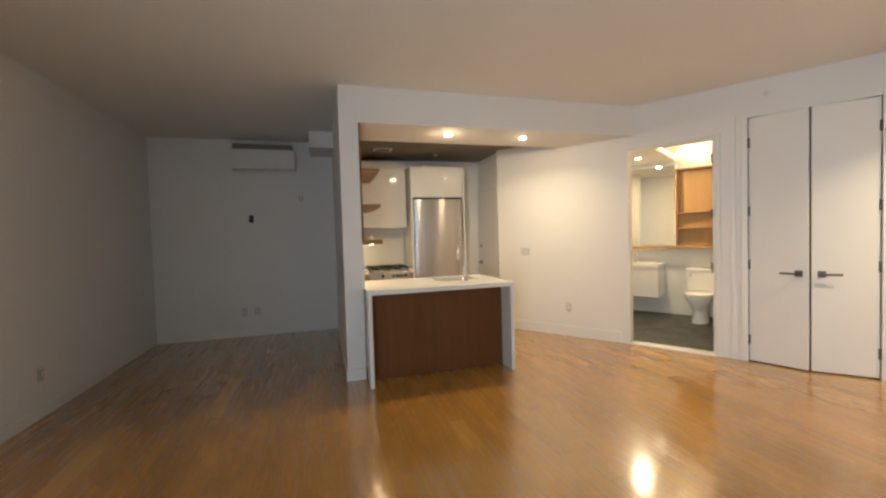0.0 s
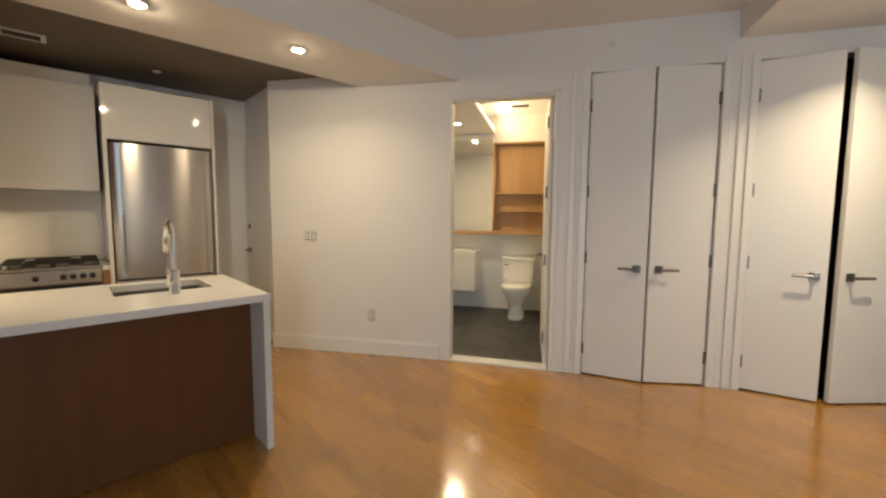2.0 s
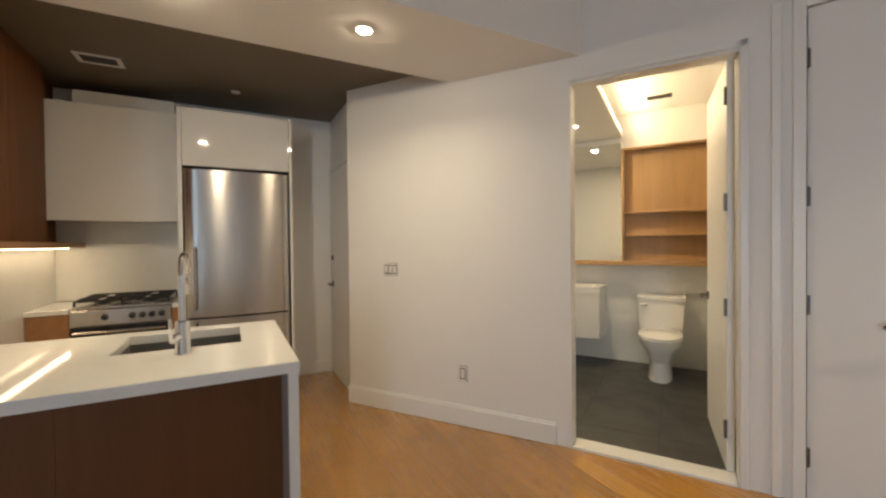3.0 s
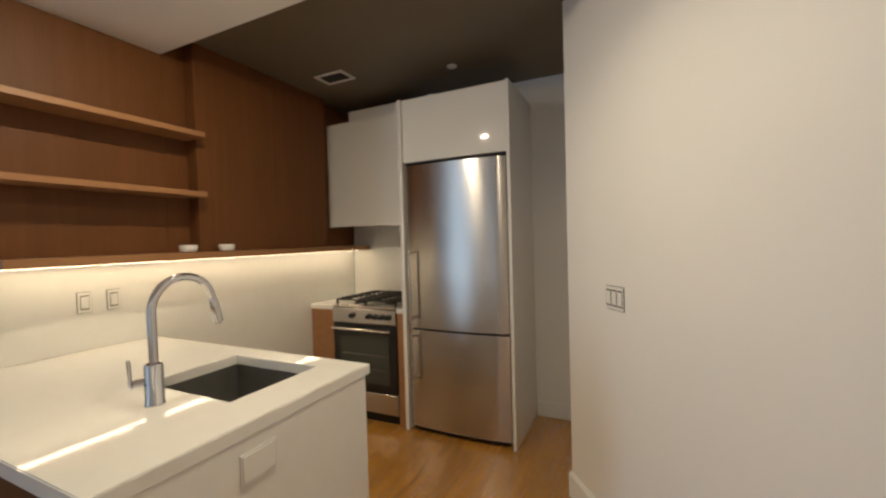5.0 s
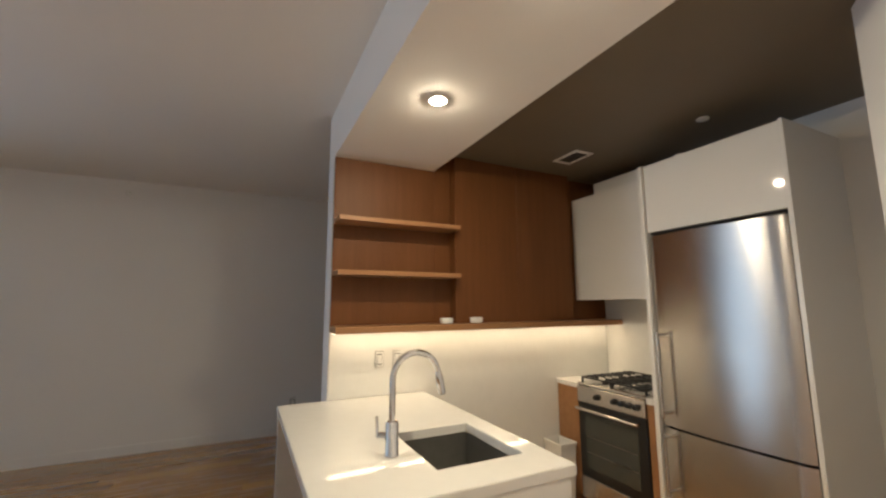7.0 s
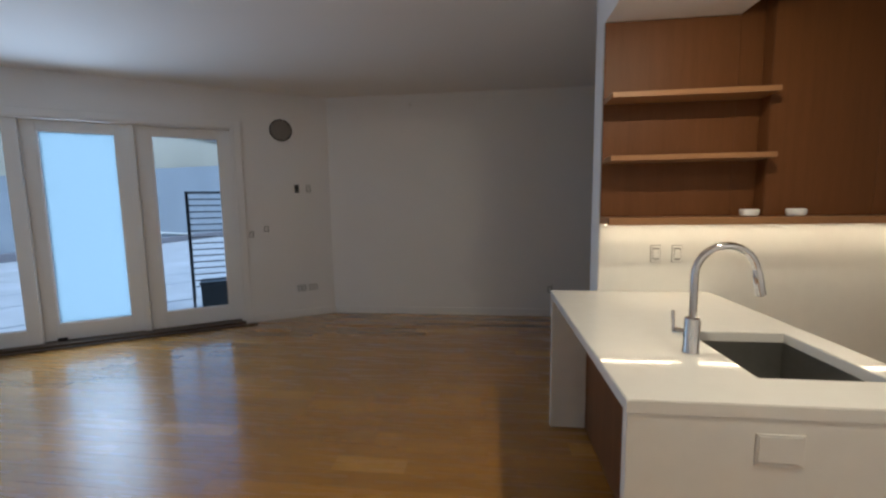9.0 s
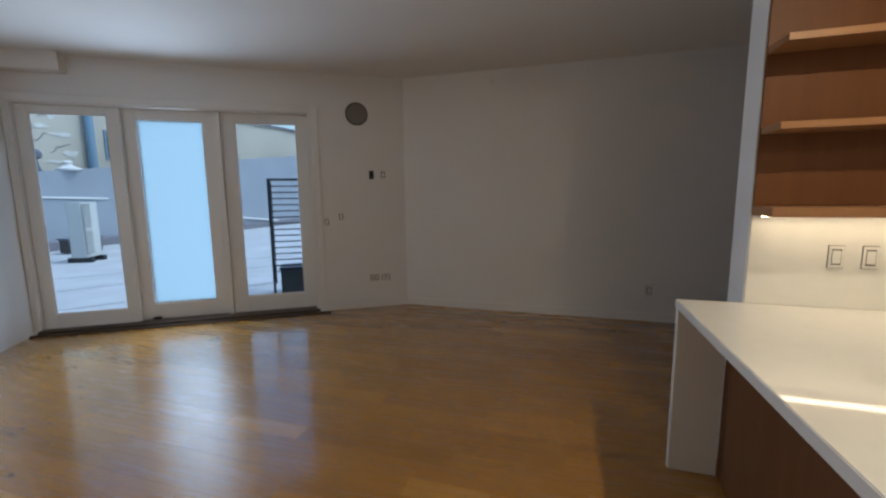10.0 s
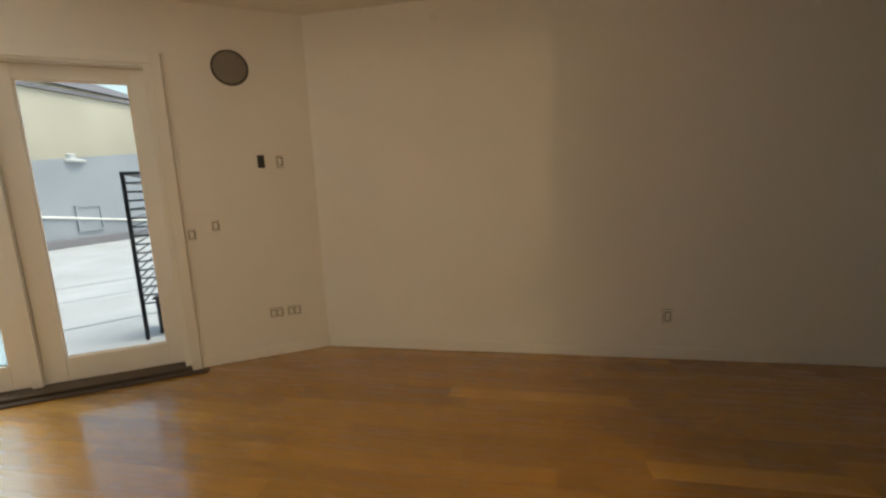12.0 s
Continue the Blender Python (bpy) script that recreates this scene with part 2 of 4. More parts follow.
def tube(points, radius, segments=12, bm=None):
    """A round bar along points."""
    bm = bm or bmesh.new()
    pts = [Vector(p) for p in points]
    rings = []
    for k, p in enumerate(pts):
        d = (pts[min(k + 1, len(pts) - 1)] - pts[max(k - 1, 0)]).normalized()
        side = d.cross(Vector((0, 0, 1))) if abs(d.z) < 0.9 else d.cross(Vector((1, 0, 0)))
        if rings and abs(d.z) >= 0.0:
            side = (last_side - d * last_side.dot(d))
        side.normalize()
        last_side = side
        up = d.cross(side)
        r = radius[k] if isinstance(radius, (list, tuple)) else radius
        rings.append([bm.verts.new(p + r * (math.cos(2 * math.pi * q / segments) * side + math.sin(2 * math.pi * q / segments) * up)) for q in range(segments)])
    for a, b in zip(rings, rings[1:]):
        for q in range(segments):
            j = (q + 1) % segments
            bm.faces.new((a[q], a[j], b[j], b[q]))
    bm.faces.new(rings[0][::-1])
    bm.faces.new(rings[-1])
    bmesh.ops.recalc_face_normals(bm, faces=bm.faces)
    return bm


def loft(sections, bm=None):
    """A closed skin over rings with equal numbers of points."""
    bm = bm or bmesh.new()
    rings = [[bm.verts.new(p) for p in s] for s in sections]
    for a, b in zip(rings, rings[1:]):
        for q in range(len(a)):
            j = (q + 1) % len(a)
            bm.faces.new((a[q], a[j], b[j], b[q]))
    bm.faces.new(rings[0][::-1])
    bm.faces.new(rings[-1])
    bmesh.ops.recalc_face_normals(bm, faces=bm.faces)
    return bm


def mesh_of(name, bm, mat, smooth=False):
    data = bpy.data.meshes.new(name)
    bm.to_mesh(data)
    bm.free()
    data.materials.append(mat)
    if smooth:
        for p in data.polygons:
            p.use_smooth = True
        data.set_sharp_from_angle(angle=radians(40))
    return data


def part(name, bm, mat, parent, label="", smooth=False):
    ob = new(name, mesh_of(name, bm, mat, smooth))
    ob.parent = parent
    return tagged(ob, label)


def thing(name, m, label, category, group="", kind=""):
    ob = new(name)
    ob.empty_display_size = 0.1
    ob.matrix_world = m
    return tagged(ob, label, category, group, kind)


def structure(name, bm, mat, label, category, m=None):
    ob = new(name, mesh_of(name, bm, mat))
    if m is not None:
        ob.matrix_world = m
    return tagged(ob, label, category, kind="structure")


def uv(u, v):
    p = UV @ Vector((u, v, 0))
    return p.x, p.y


# ---- the large structure ----
XW, YN, H = -4.127, 2.78, 2.88
VD, VW, UE = 1.645, -4.84, 3.95         # slanted closet wall, window wall, entry wall
STUB_W, STUB_E, STUB_S = -1.668, -1.486, 0.290
A_U, A_V = -1.18, 1.545                 # kitchen end of the slanted wall, which bends a little at the bathroom door
BEND = UV @ pose(A_U, A_V, 0, 0, 0, 3.12)
CORNER_X, CORNER_Y = (UV @ Vector((A_U, A_V, 0))).xy

structure("wall_west", boxes((XW - 0.2, XW, -2.8, YN + 0.2, -0.02, H)), WALL, "long plain white painted wall", "wall")
structure("wall_north", boxes((XW, 0.90, YN, YN + 0.2, -0.02, H)), WALL, "white painted wall behind kitchen and air conditioner", "wall")
structure("wall_kitchen_stub", boxes((STUB_W, STUB_E, STUB_S, YN, -0.02, H)), WALL, "short white wall at the end of the kitchen", "wall")
structure("wall_closets", boxes(
    (0.625, 1.525, VD, VD + 0.12, 2.375, H), (1.525, 1.80, VD, VD + 0.12, -0.02, H),
    (1.80, 2.745, VD, VD + 0.12, 2.515, H), (2.745, 2.98, VD, VD + 0.12, -0.02, H), (2.98, 3.94, VD, VD + 0.12, 2.515, H),
    (3.94, 4.15, VD, VD + 0.12, -0.02, H)), WALL, "slanted white wall with bathroom and closet doors", "wall", UV)
structure("wall_switches", boxes((0, 1.808, 0, 0.12, -0.02, H)), WALL, "slanted white wall with light switches beside the kitchen", "wall", BEND)
structure("wall_entry", boxes((UE, UE + 0.2, 1.615, VD, -0.02, H), (UE, UE + 0.2, 0.70, 1.615, 2.30, H), (UE, UE + 0.2, VW, 0.70, -0.02, H)),
          WALL, "white wall with the grey entry door", "wall", UV)
structure("wall_windows", boxes((-0.6, 1.03, VW - 0.2, VW, -0.1, H), (1.03, 3.90, VW - 0.2, VW, 2.42, H), (3.90, UE + 0.2, VW - 0.2, VW, -0.1, H)),
          WALL, "white wall with three tall glass doors", "wall", UV)
structure("wall_kitchen_side", boxes((0.74, 0.90, CORNER_Y + 0.10, 2.02, -0.02, DARK_H), (0.74, 0.90, 2.02, 2.72, 2.10, DARK_H), (0.74, 0.90, 2.72, YN, -0.02, DARK_H)),
          WALL, "narrow white wall beside the fridge with a door", "wall")
ceiling_points = [(XW - 0.2, YN + 0.2), (XW - 0.2, -2.4), uv(-0.6, VW - 0.2), uv(UE + 0.2, VW - 0.2), uv(UE + 0.2, 2.6), uv(-0.9, 2.6), (0.9, YN + 0.2)]
structure("ceiling", prism(ceiling_points, H, H + 0.15), CEIL, "plain white painted ceiling", "ceiling")
bend_end = BEND @ Vector((1.838, 0, 0))
edge_x = lambda y: CORNER_X + (bend_end.x - CORNER_X) * (y - CORNER_Y) / (bend_end.y - CORNER_Y)
structure("ceiling_soffit", prism([(STUB_E, STUB_S), (edge_x(STUB_S), STUB_S), (edge_x(1.04), 1.04), (STUB_E, 1.04)], SOFFIT, H), CEIL,
          "white dropped soffit with two downlights over the island", "soffit")
structure("ceiling_kitchen", prism([(STUB_E, 1.04), (edge_x(1.04), 1.04), (CORNER_X, CORNER_Y), (0.74, CORNER_Y + 0.04), (0.74, YN), (STUB_E, YN)], DARK_H, H), DARKCEIL,
          "dark brown painted kitchen ceiling", "ceiling")
structure("ceiling_entry", boxes((2.83, UE, -0.5, VD, 2.68, H)), CEIL, "dropped white ceiling over the entry", "ceiling", UV)
structure("ceiling_box_window", boxes((3.37, UE, VW, VW + 0.14, 2.705, H)), CEIL, "white boxed bulkhead above the glass doors", "bulkhead", UV)
structure("ceiling_box_corner", boxes((-1.985, STUB_W, 2.09, YN, 2.66, H)), CEIL, "white boxed bulkhead in the ceiling corner", "bulkhead")

# sub-floor under the planks and the bathroom tiles
structure("floor_base", prism([(XW - 0.2, YN + 0.2), (XW - 0.2, -2.4), uv(-0.6, VW - 0.2), uv(UE + 0.2, VW - 0.2), uv(UE + 0.2, 4.2), uv(-1.2, 4.2), (0.9, YN + 0.2)], -0.12, -0.02), GAP, "dark base under the wood floor", "floor")


def baseboard(name, rows, m=None, label="white painted baseboard"):
    structure(name, boxes(*rows, bevel=0.004), TRIM, label, "baseboard", m)


baseboard("baseboard_closets", [(-0.014, 1.72, -0.016, -0.001, 0, 0.135), (-0.010, 1.72, -0.011, -0.001, 0.135, 0.15)], BEND, "tall white moulded baseboard")
baseboard("baseboard_west", [(XW + 0.001, XW + 0.008, -2.5, YN, 0, 0.10)])
baseboard("baseboard_kitchen", [(0.27, 0.735, YN - 0.014, YN - 0.001, 0, 0.12)])

baseboard("baseboard_stub", [(STUB_W - 0.012, STUB_E, STUB_S - 0.012, STUB_S - 0.001, 0, 0.12), (STUB_W - 0.012, STUB_W - 0.001, STUB_S - 0.001, YN - 0.001, 0, 0.12)])
baseboard("baseboard_north", [(XW + 0.009, STUB_W - 0.013, YN - 0.009, YN - 0.001, 0, 0.10)])
baseboard("baseboard_windows", [(-0.1, 0.953, VW + 0.001, VW + 0.009, 0, 0.10)], UV)

# trim round the bathroom and closet doors
trim_bm = bmesh.new()
for u0, u1 in ((1.527, 1.565), (1.66, 1.70), (1.745, 1.798), (2.747, 2.80), (2.855, 2.875), (2.925, 2.978)):
    box(trim_bm, u0, u1, VD - 0.014, VD - 0.001, 0, 2.56 if u0 > 1.6 else 2.41, bevel=0.003)
box(trim_bm, 0.63, 1.565, VD - 0.014, VD - 0.001, 2.377, 2.41, bevel=0.003)
structure("trim_closet_wall", trim_bm, TRIM, "white painted door casings", "trim", UV)

# ---- doors ----


def lever(parent, x, y, z, side, flip=1):
    """A lever handle on a square rose; side: which way the lever points along x; it stands out towards -y times flip."""
    part("rose", boxes((x - 0.03, x + 0.03, min(y, y - 0.010 * flip), max(y, y - 0.010 * flip), z - 0.03, z + 0.03), bevel=0.003), NICKEL, parent)
    a, b = sorted((x - 0.012 * side, x + 0.135 * side))
    ys = sorted((y - 0.046 * flip, y - 0.058 * flip))
    h = boxes((a, b, ys[0], ys[1], z - 0.010, z + 0.010), bevel=0.004)
    n0, n1 = sorted((y - 0.008 * flip, y - 0.05 * flip))
    box(h, x - 0.010, x + 0.010, n0, n1, z - 0.010, z + 0.010, bevel=0.002)
    part("handle", h, NICKEL, parent, "dark brushed metal lever handle")


def hinge(parent, x, y, z):
    bm = tube([(x, y, z - 0.05), (x, y, z + 0.05)], 0.008, 8)
    box(bm, x - 0.016, x + 0.016, y + 0.003, y + 0.008, z - 0.048, z + 0.048)
    part("hinge", bm, NICKEL, parent)


def closet_leaf(u_hinge, width, angle, mirror, height, label):
    """A tall flush leaf hinged at u_hinge; it swings towards the room by angle."""
    s = -1 if mirror else 1
    ob = thing("closet_door", UV @ pose(u_hinge, VD + 0.012, 0.012, 0, 0, -angle * s), label, "door", "closet doors")
    x0, x1 = sorted((0.003 * s, (width - 0.003) * s))
    part("leaf", boxes((x0, x1, 0.0, 0.04, 0, height), bevel=0.003), DOORW, ob)
    lever(ob, (width - 0.075) * s, 0.0, 0.925, -s)
    for z in (0.22, 1.0, 1.55, height - 0.25):
        hinge(ob, 0.0, -0.006, z)


closet_leaf(1.803, 0.472, 11, False, 2.495, "tall white flush closet door, slightly ajar")
closet_leaf(2.742, 0.468, 10, True, 2.495, "tall white flush closet door, slightly ajar")
closet_leaf(2.983, 0.475, 15, False, 2.495, "tall white flush closet door standing ajar")
closet_leaf(3.937, 0.455, 17, True, 2.495, "tall white flush closet door standing ajar")
# closet inside in a dark colour that stands for its shade
structure("closet_shade_lining", boxes((1.70, 4.15, 2.36, 2.40, 0, 2.7), (1.70, 1.74, VD + 0.13, 2.36, 0, 2.7), (2.84, 2.88, VD + 0.13, 2.36, 0, 2.7), (4.11, 4.15, VD + 0.13, 2.36, 0, 2.7),
                                 (1.74, 4.11, VD + 0.13, 2.36, 2.62, 2.70), (1.74, 4.11, VD + 0.13, 2.36, -0.02, 0.0)), TRACK_SHADE, "closet interior coloured dark for the shade behind the doors", "wall", UV)

bath_door = thing("bathroom_door", UV @ pose(1.520, VD + 0.115, 0.012, 0, 0, 93), "white flush bathroom door standing wide open", "door")
part("leaf", boxes((0.004, 0.83, 0.0, 0.04, 0, 2.35), bevel=0.003), DOORW, bath_door)
lever(bath_door, 0.765, 0.04, 0.93, -1, -1)
for z in (0.25, 0.95, 1.55, 2.15):
    hinge(bath_door, 0.0, 0.046, z)
jamb = boxes((0.626, 0.640, VD - 0.006, VD + 0.119, 0, 2.375), (1.522, 1.5245, VD + 0.001, VD + 0.119, 0, 2.375), (0.640, 1.522, VD + 0.001, VD + 0.119, 2.358, 2.3745))
structure("door_frame_bathroom", jamb, TRIM, "white bathroom door frame", "door frame", UV)
structure("threshold_bathroom", boxes((0.641, 1.521, VD - 0.01, VD + 0.13, -0.02, 0.016), bevel=0.004), QUARTZ, "white stone bathroom threshold", "threshold", UV)

entry = thing("entry_door", UV @ pose(UE + 0.03, 1.612, 0.008, 0, 0, -90), "closed grey painted entry door", "door")
part("leaf", boxes((0.004, 0.90, 0.0, 0.045, 0, 2.285), bevel=0.003), DOORG, entry)
for z in (0.28, 1.0, 1.55, 2.1):
    hinge(entry, 0.004, -0.004, z)
side_door = thing("kitchen_side_door", pose(0.755, 2.03, 0.01, 0, 0, 90), "closed white door beside the fridge", "door")
part("leaf", boxes((0, 0.68, -0.0, 0.04, 0, 2.08), bevel=0.003), DOORW, side_door)
lever(side_door, 0.60, 0.04, 0.93, -1, -1)
part("deadbolt", lathe([(0.028, 0), (0.028, 0.008), (0.022, 0.014), (0.008, 0.016)], 20, m=pose(0.60, 0.04, 1.20, -90)), NICKEL, side_door, smooth=True)
structure("trim_side_door", boxes((0.712, 0.739, 1.935, 2.015, 0, 2.17), (0.722, 0.739, 2.72, 2.765, 0, 2.17), (0.722, 0.739, 2.015, 2.72, 2.105, 2.17), bevel=0.003), TRIM, "white door casing", "trim")


# ---- glass doors to the terrace ----
def glass_door(name, u0, u1, g0, g1, z0, z1, v, pane_mat, label):
    """A tall door panel from u0 to u1 with one pane from g0 to g1 and z0 to z1."""
    ob = thing(name, UV @ pose(0, v, 0), label, "glass door", "terrace doors", "structure")
    part("stile", boxes((u0, g0, -0.022, 0.022, 0.045, 2.405), bevel=0.003), TRIM, ob)
    part("stile", boxes((g1, u1, -0.022, 0.022, 0.045, 2.405), bevel=0.003), TRIM, ob)
    part("bottom_rail", boxes((g0, g1, -0.0215, 0.0215, 0.045, z0), bevel=0.003), TRIM, ob)
    part("top_rail", boxes((g0, g1, -0.0215, 0.0215, z1, 2.405), bevel=0.003), TRIM, ob)
    bead = boxes((g0, g0 + 0.012, 0.0, 0.012, z0, z1), (g1 - 0.012, g1, 0.0, 0.012, z0, z1), (g0, g1, 0.0, 0.012, z0, z0 + 0.012), (g0, g1, 0.0, 0.012, z1 - 0.012, z1))
    part("bead", bead, TRIM, ob)
    pane = part("pane", boxes((g0 + 0.001, g1 - 0.001, -0.008, -0.002, z0 + 0.001, z1 - 0.001)), pane_mat, ob)
    pane.visible_shadow = False
    return ob


d1 = glass_door("door_1", 2.985, 3.885, 3.10, 3.775, 0.20, 2.32, -4.905, GLASS, "white framed clear glass terrace door")
d2 = glass_door("door_2", 2.09, 3.05, 2.21, 2.868, 0.225, 2.30, -4.965, FROST, "white framed frosted glass terrace door")
d3 = glass_door("door_3", 1.075, 2.025, 1.208, 1.88, 0.235, 2.30, -4.965, GLASS, "white framed clear glass terrace door")
part("foot_latch", boxes((2.80, 2.88, 0.023, 0.05, 0.05, 0.075), bevel=0.004), BLACK, d2)
frame_rows = [(1.031, 1.074, VW - 0.19, VW + 0.012, 0, 2.419), (3.887, 3.899, VW - 0.19, VW + 0.012, 0, 2.419), (1.074, 3.887, VW - 0.19, VW + 0.008, 2.406, 2.419),
              (2.026, 2.089, VW - 0.16, VW - 0.06, 0.045, 2.405)]
structure("window_frame", boxes(*frame_rows, bevel=0.002), TRIM, "white painted frame round the glass doors", "door frame", UV)
structure("trim_windows", boxes((0.955, 1.03, VW + 0.001, VW + 0.02, 0.0, 2.50), (3.90, 3.945, VW + 0.001, VW + 0.02, 0, 2.50), (1.03, 3.90, VW + 0.001, VW + 0.018, 2.421, 2.50), bevel=0.003),
          TRIM, "white casing round the glass doors", "trim", UV)
structure("door_track", boxes((1.03, 3.90, VW - 0.19, VW + 0.06, -0.02, 0.044), (0.90, 3.945, VW + 0.06, VW + 0.115, -0.02, 0.018), bevel=0.004), TRACK_SHADE, "dark wooden sill track of the glass doors", "sill", UV)

# ---- kitchen: island ----
island = thing("kitchen_island", pose(0, 0, 0), "white stone topped island with brown wood front panel", "kitchen island")
IW = 0.957


def slab_with_hole(x0, x1, y0, y1, z0, z1, a0, a1, b0, b1):
    bm = bmesh.new()
    ring = lambda z, p: [bm.verts.new((x, y, z)) for x, y in p]
    outer = [(x0, y0), (x1, y0), (x1, y1), (x0, y1)]
    inner = [(a0, b0), (a1, b0), (a1, b1), (a0, b1)]
    ot, it, ob_, ib = ring(z1, outer), ring(z1, inner), ring(z0, outer), ring(z0, inner)
    for k in range(4):
        j = (k + 1) % 4
        bm.faces.new((ot[k], ot[j], it[j], it[k]))
        bm.faces.new((ob_[j], ob_[k], ib[k], ib[j]))
        bm.faces.new((ob_[k], ob_[j], ot[j], ot[k]))
        bm.faces.new((it[k], it[j], ib[j], ib[k]))
    bmesh.ops.recalc_face_normals(bm, faces=bm.faces)
    rim = [e for e in bm.edges if all(abs(v.co.z - z1) < 1e-5 for v in e.verts) and len({v in ot for v in e.verts}) == 1]
    bmesh.ops.bevel(bm, geom=rim, offset=0.003, segments=2, affect="EDGES")
    return bm


SX0, SX1, SY0, SY1 = -0.66, -0.185, 0.46, 0.845
part("worktop", slab_with_hole(STUB_E + 0.002, 0.0, 0.0, IW, 0.87, 0.91, SX0, SX1, SY0, SY1), QUARTZ, island, "white quartz worktop")
part("end_panel", boxes((-0.042, -0.004, 0.004, IW - 0.025, 0.0, 0.869), bevel=0.002), QUARTZ, island, "white stone end panel")
part("end_panel", boxes((STUB_E + 0.006, STUB_E + 0.044, 0.004, 0.225, 0.0, 0.869), bevel=0.002), QUARTZ, island, "white stone end panel")
part("front_panel", boxes((STUB_E + 0.045, -0.7585, 0.226, 0.245, 0.005, 0.868), (-0.758, -0.043, 0.226, 0.245, 0.005, 0.868), bevel=0.001), WALNUT, island, "dark brown wood front panel")
part("cabinet_body", boxes((STUB_E + 0.045, SX0 - 0.03, 0.246, IW - 0.05, 0.08, 0.868), (SX1 + 0.03, -0.043, 0.246, IW - 0.05, 0.08, 0.868), (SX0 - 0.03, SX1 + 0.03, 0.246, SY0 - 0.03, 0.08, 0.868),
                           (SX0 - 0.03, SX1 + 0.03, SY1 + 0.02, IW - 0.05, 0.08, 0.868), (STUB_E + 0.045, -0.043, 0.29, IW - 0.10, 0.0, 0.08)), SATIN, island)
for k in range(3):
    w = (-0.043 - STUB_E - 0.045) / 3
    x = STUB_E + 0.046 + k * w
    part("cabinet_door", boxes((x, x + w - 0.004, IW - 0.049, IW - 0.03, 0.085, 0.862), bevel=0.002), SATIN, island)
sink = boxes((SX0 - 0.012, SX1 + 0.012, SY0 - 0.012, SY1 + 0.012, 0.70, 0.705), (SX0 - 0.012, SX0, SY0 - 0.012, SY1 + 0.012, 0.705, 0.869), (SX1, SX1 + 0.012, SY0 - 0.012, SY1 + 0.012, 0.705, 0.869),
             (SX0, SX1, SY0 - 0.012, SY0, 0.705, 0.869), (SX0, SX1, SY1, SY1 + 0.012, 0.705, 0.869))
basin = part("sink_basin", sink, SINKST, island, "dark undermount steel sink basin")
part("drain", lathe([(0.045, 0.705), (0.045, 0.709), (0.03, 0.711)], 24, m=Matrix.Translation((-0.41, 0.66, 0))), CHROME, basin)
island_socket = thing("socket_cover", pose(-0.004, 0.412, 0.778), "white pop-out socket cover on the island end", "socket")
part("plate", boxes((0.0, 0.005, -0.064, 0.064, -0.048, 0.048), bevel=0.002), PLASTIC, island_socket)
part("lid", boxes((0.005, 0.008, -0.058, 0.058, -0.036, 0.042), bevel=0.002), PLASTIC, island_socket)

faucet = thing("kitchen_faucet", pose(-0.40, 0.355, 0.91), "chrome gooseneck faucet beside the island sink", "faucet")
part("base", lathe([(0.030, 0), (0.030, 0.006), (0.027, 0.010), (0.027, 0.125), (0.024, 0.132), (0.014, 0.136)], 28), CHROME, faucet, smooth=True)
R = 0.105
arc = [(0, 0, 0.12), (0, 0, 0.20), (0, 0, 0.295)] + [(0, R - R * math.cos(a), 0.295 + R * math.sin(a)) for a in np.linspace(0.15, math.pi - 0.2, 16)]
part("spout", tube(arc, 0.0135, 16), CHROME, faucet, smooth=True)
end = Vector(arc[-1])
down = Vector((0, 0.20, -1)).normalized()
part("spray_head", tube([end, end + 0.012 * down, end + 0.05 * down, end + 0.095 * down, end + 0.10 * down], [0.0135, 0.0165, 0.0175, 0.0175, 0.013], 16), CHROME, faucet, smooth=True)
part("lever", tube([(-0.015, -0.02, 0.07), (-0.03, -0.045, 0.07), (-0.034, -0.052, 0.075), (-0.036, -0.054, 0.15)], [0.018, 0.018, 0.008, 0.006], 12), CHROME, faucet, smooth=True)

# ---- kitchen: veneered wall, shelves, splashback ----
structure("backsplash_west", boxes((STUB_E, STUB_E + 0.012, IW + 0.0, YN - 0.012, 0, 1.338), (STUB_E, STUB_E + 0.012, STUB_S + 0.004, IW, 0.912, 1.338)), QUARTZ, "glossy white stone backsplash", "backsplash")
structure("backsplash_north", boxes((STUB_E + 0.013, -0.58, YN - 0.012, YN, 0.912, 1.56)), QUARTZ, "glossy white stone backsplash behind the stove", "backsplash")
veneer = thing("veneer_wall_panel", pose(STUB_E, 0, 0), "dark brown wood veneer panelling above the backsplash", "wall panel")
for y0, y1 in ((STUB_S + 0.004, 1.040), (1.0405, 1.172), (2.302, YN - 0.002)):
    part("panel", boxes((0.001, 0.018, y0, y1, 1.381, (SOFFIT if y0 < 0.5 else DARK_H) - 0.002), bevel=0.0015), WALNUT, veneer)
cupboard = thing("wall_cupboard", pose(STUB_E, 0, 0), "flush dark brown veneer cupboard beside the open shelves", "cupboard")
part("body", boxes((0.001, 0.086, 1.1725, 2.300, 1.381, DARK_H - 0.002), bevel=0.001), WALNUT, cupboard)
for y0, y1 in ((1.1725, 1.735), (1.738, 2.300)):
    part("door", boxes((0.087, 0.105, y0, y1, 1.383, DARK_H - 0.004), bevel=0.0015), WALNUT, cupboard)
low_shelf = thing("wall_shelf", pose(STUB_E, 0, 0), "long brown wood shelf with light strip underneath", "shelf", "kitchen shelves")
part("board", boxes((0.001, 0.203, STUB_S + 0.004, YN - 0.015, 1.338, 1.380), bevel=0.002), WALNUT_H, low_shelf)
part("light_strip", boxes((0.09, 0.11, 0.30, 2.72, 1.334, 1.3375)), LED, low_shelf, "glowing warm light strip")
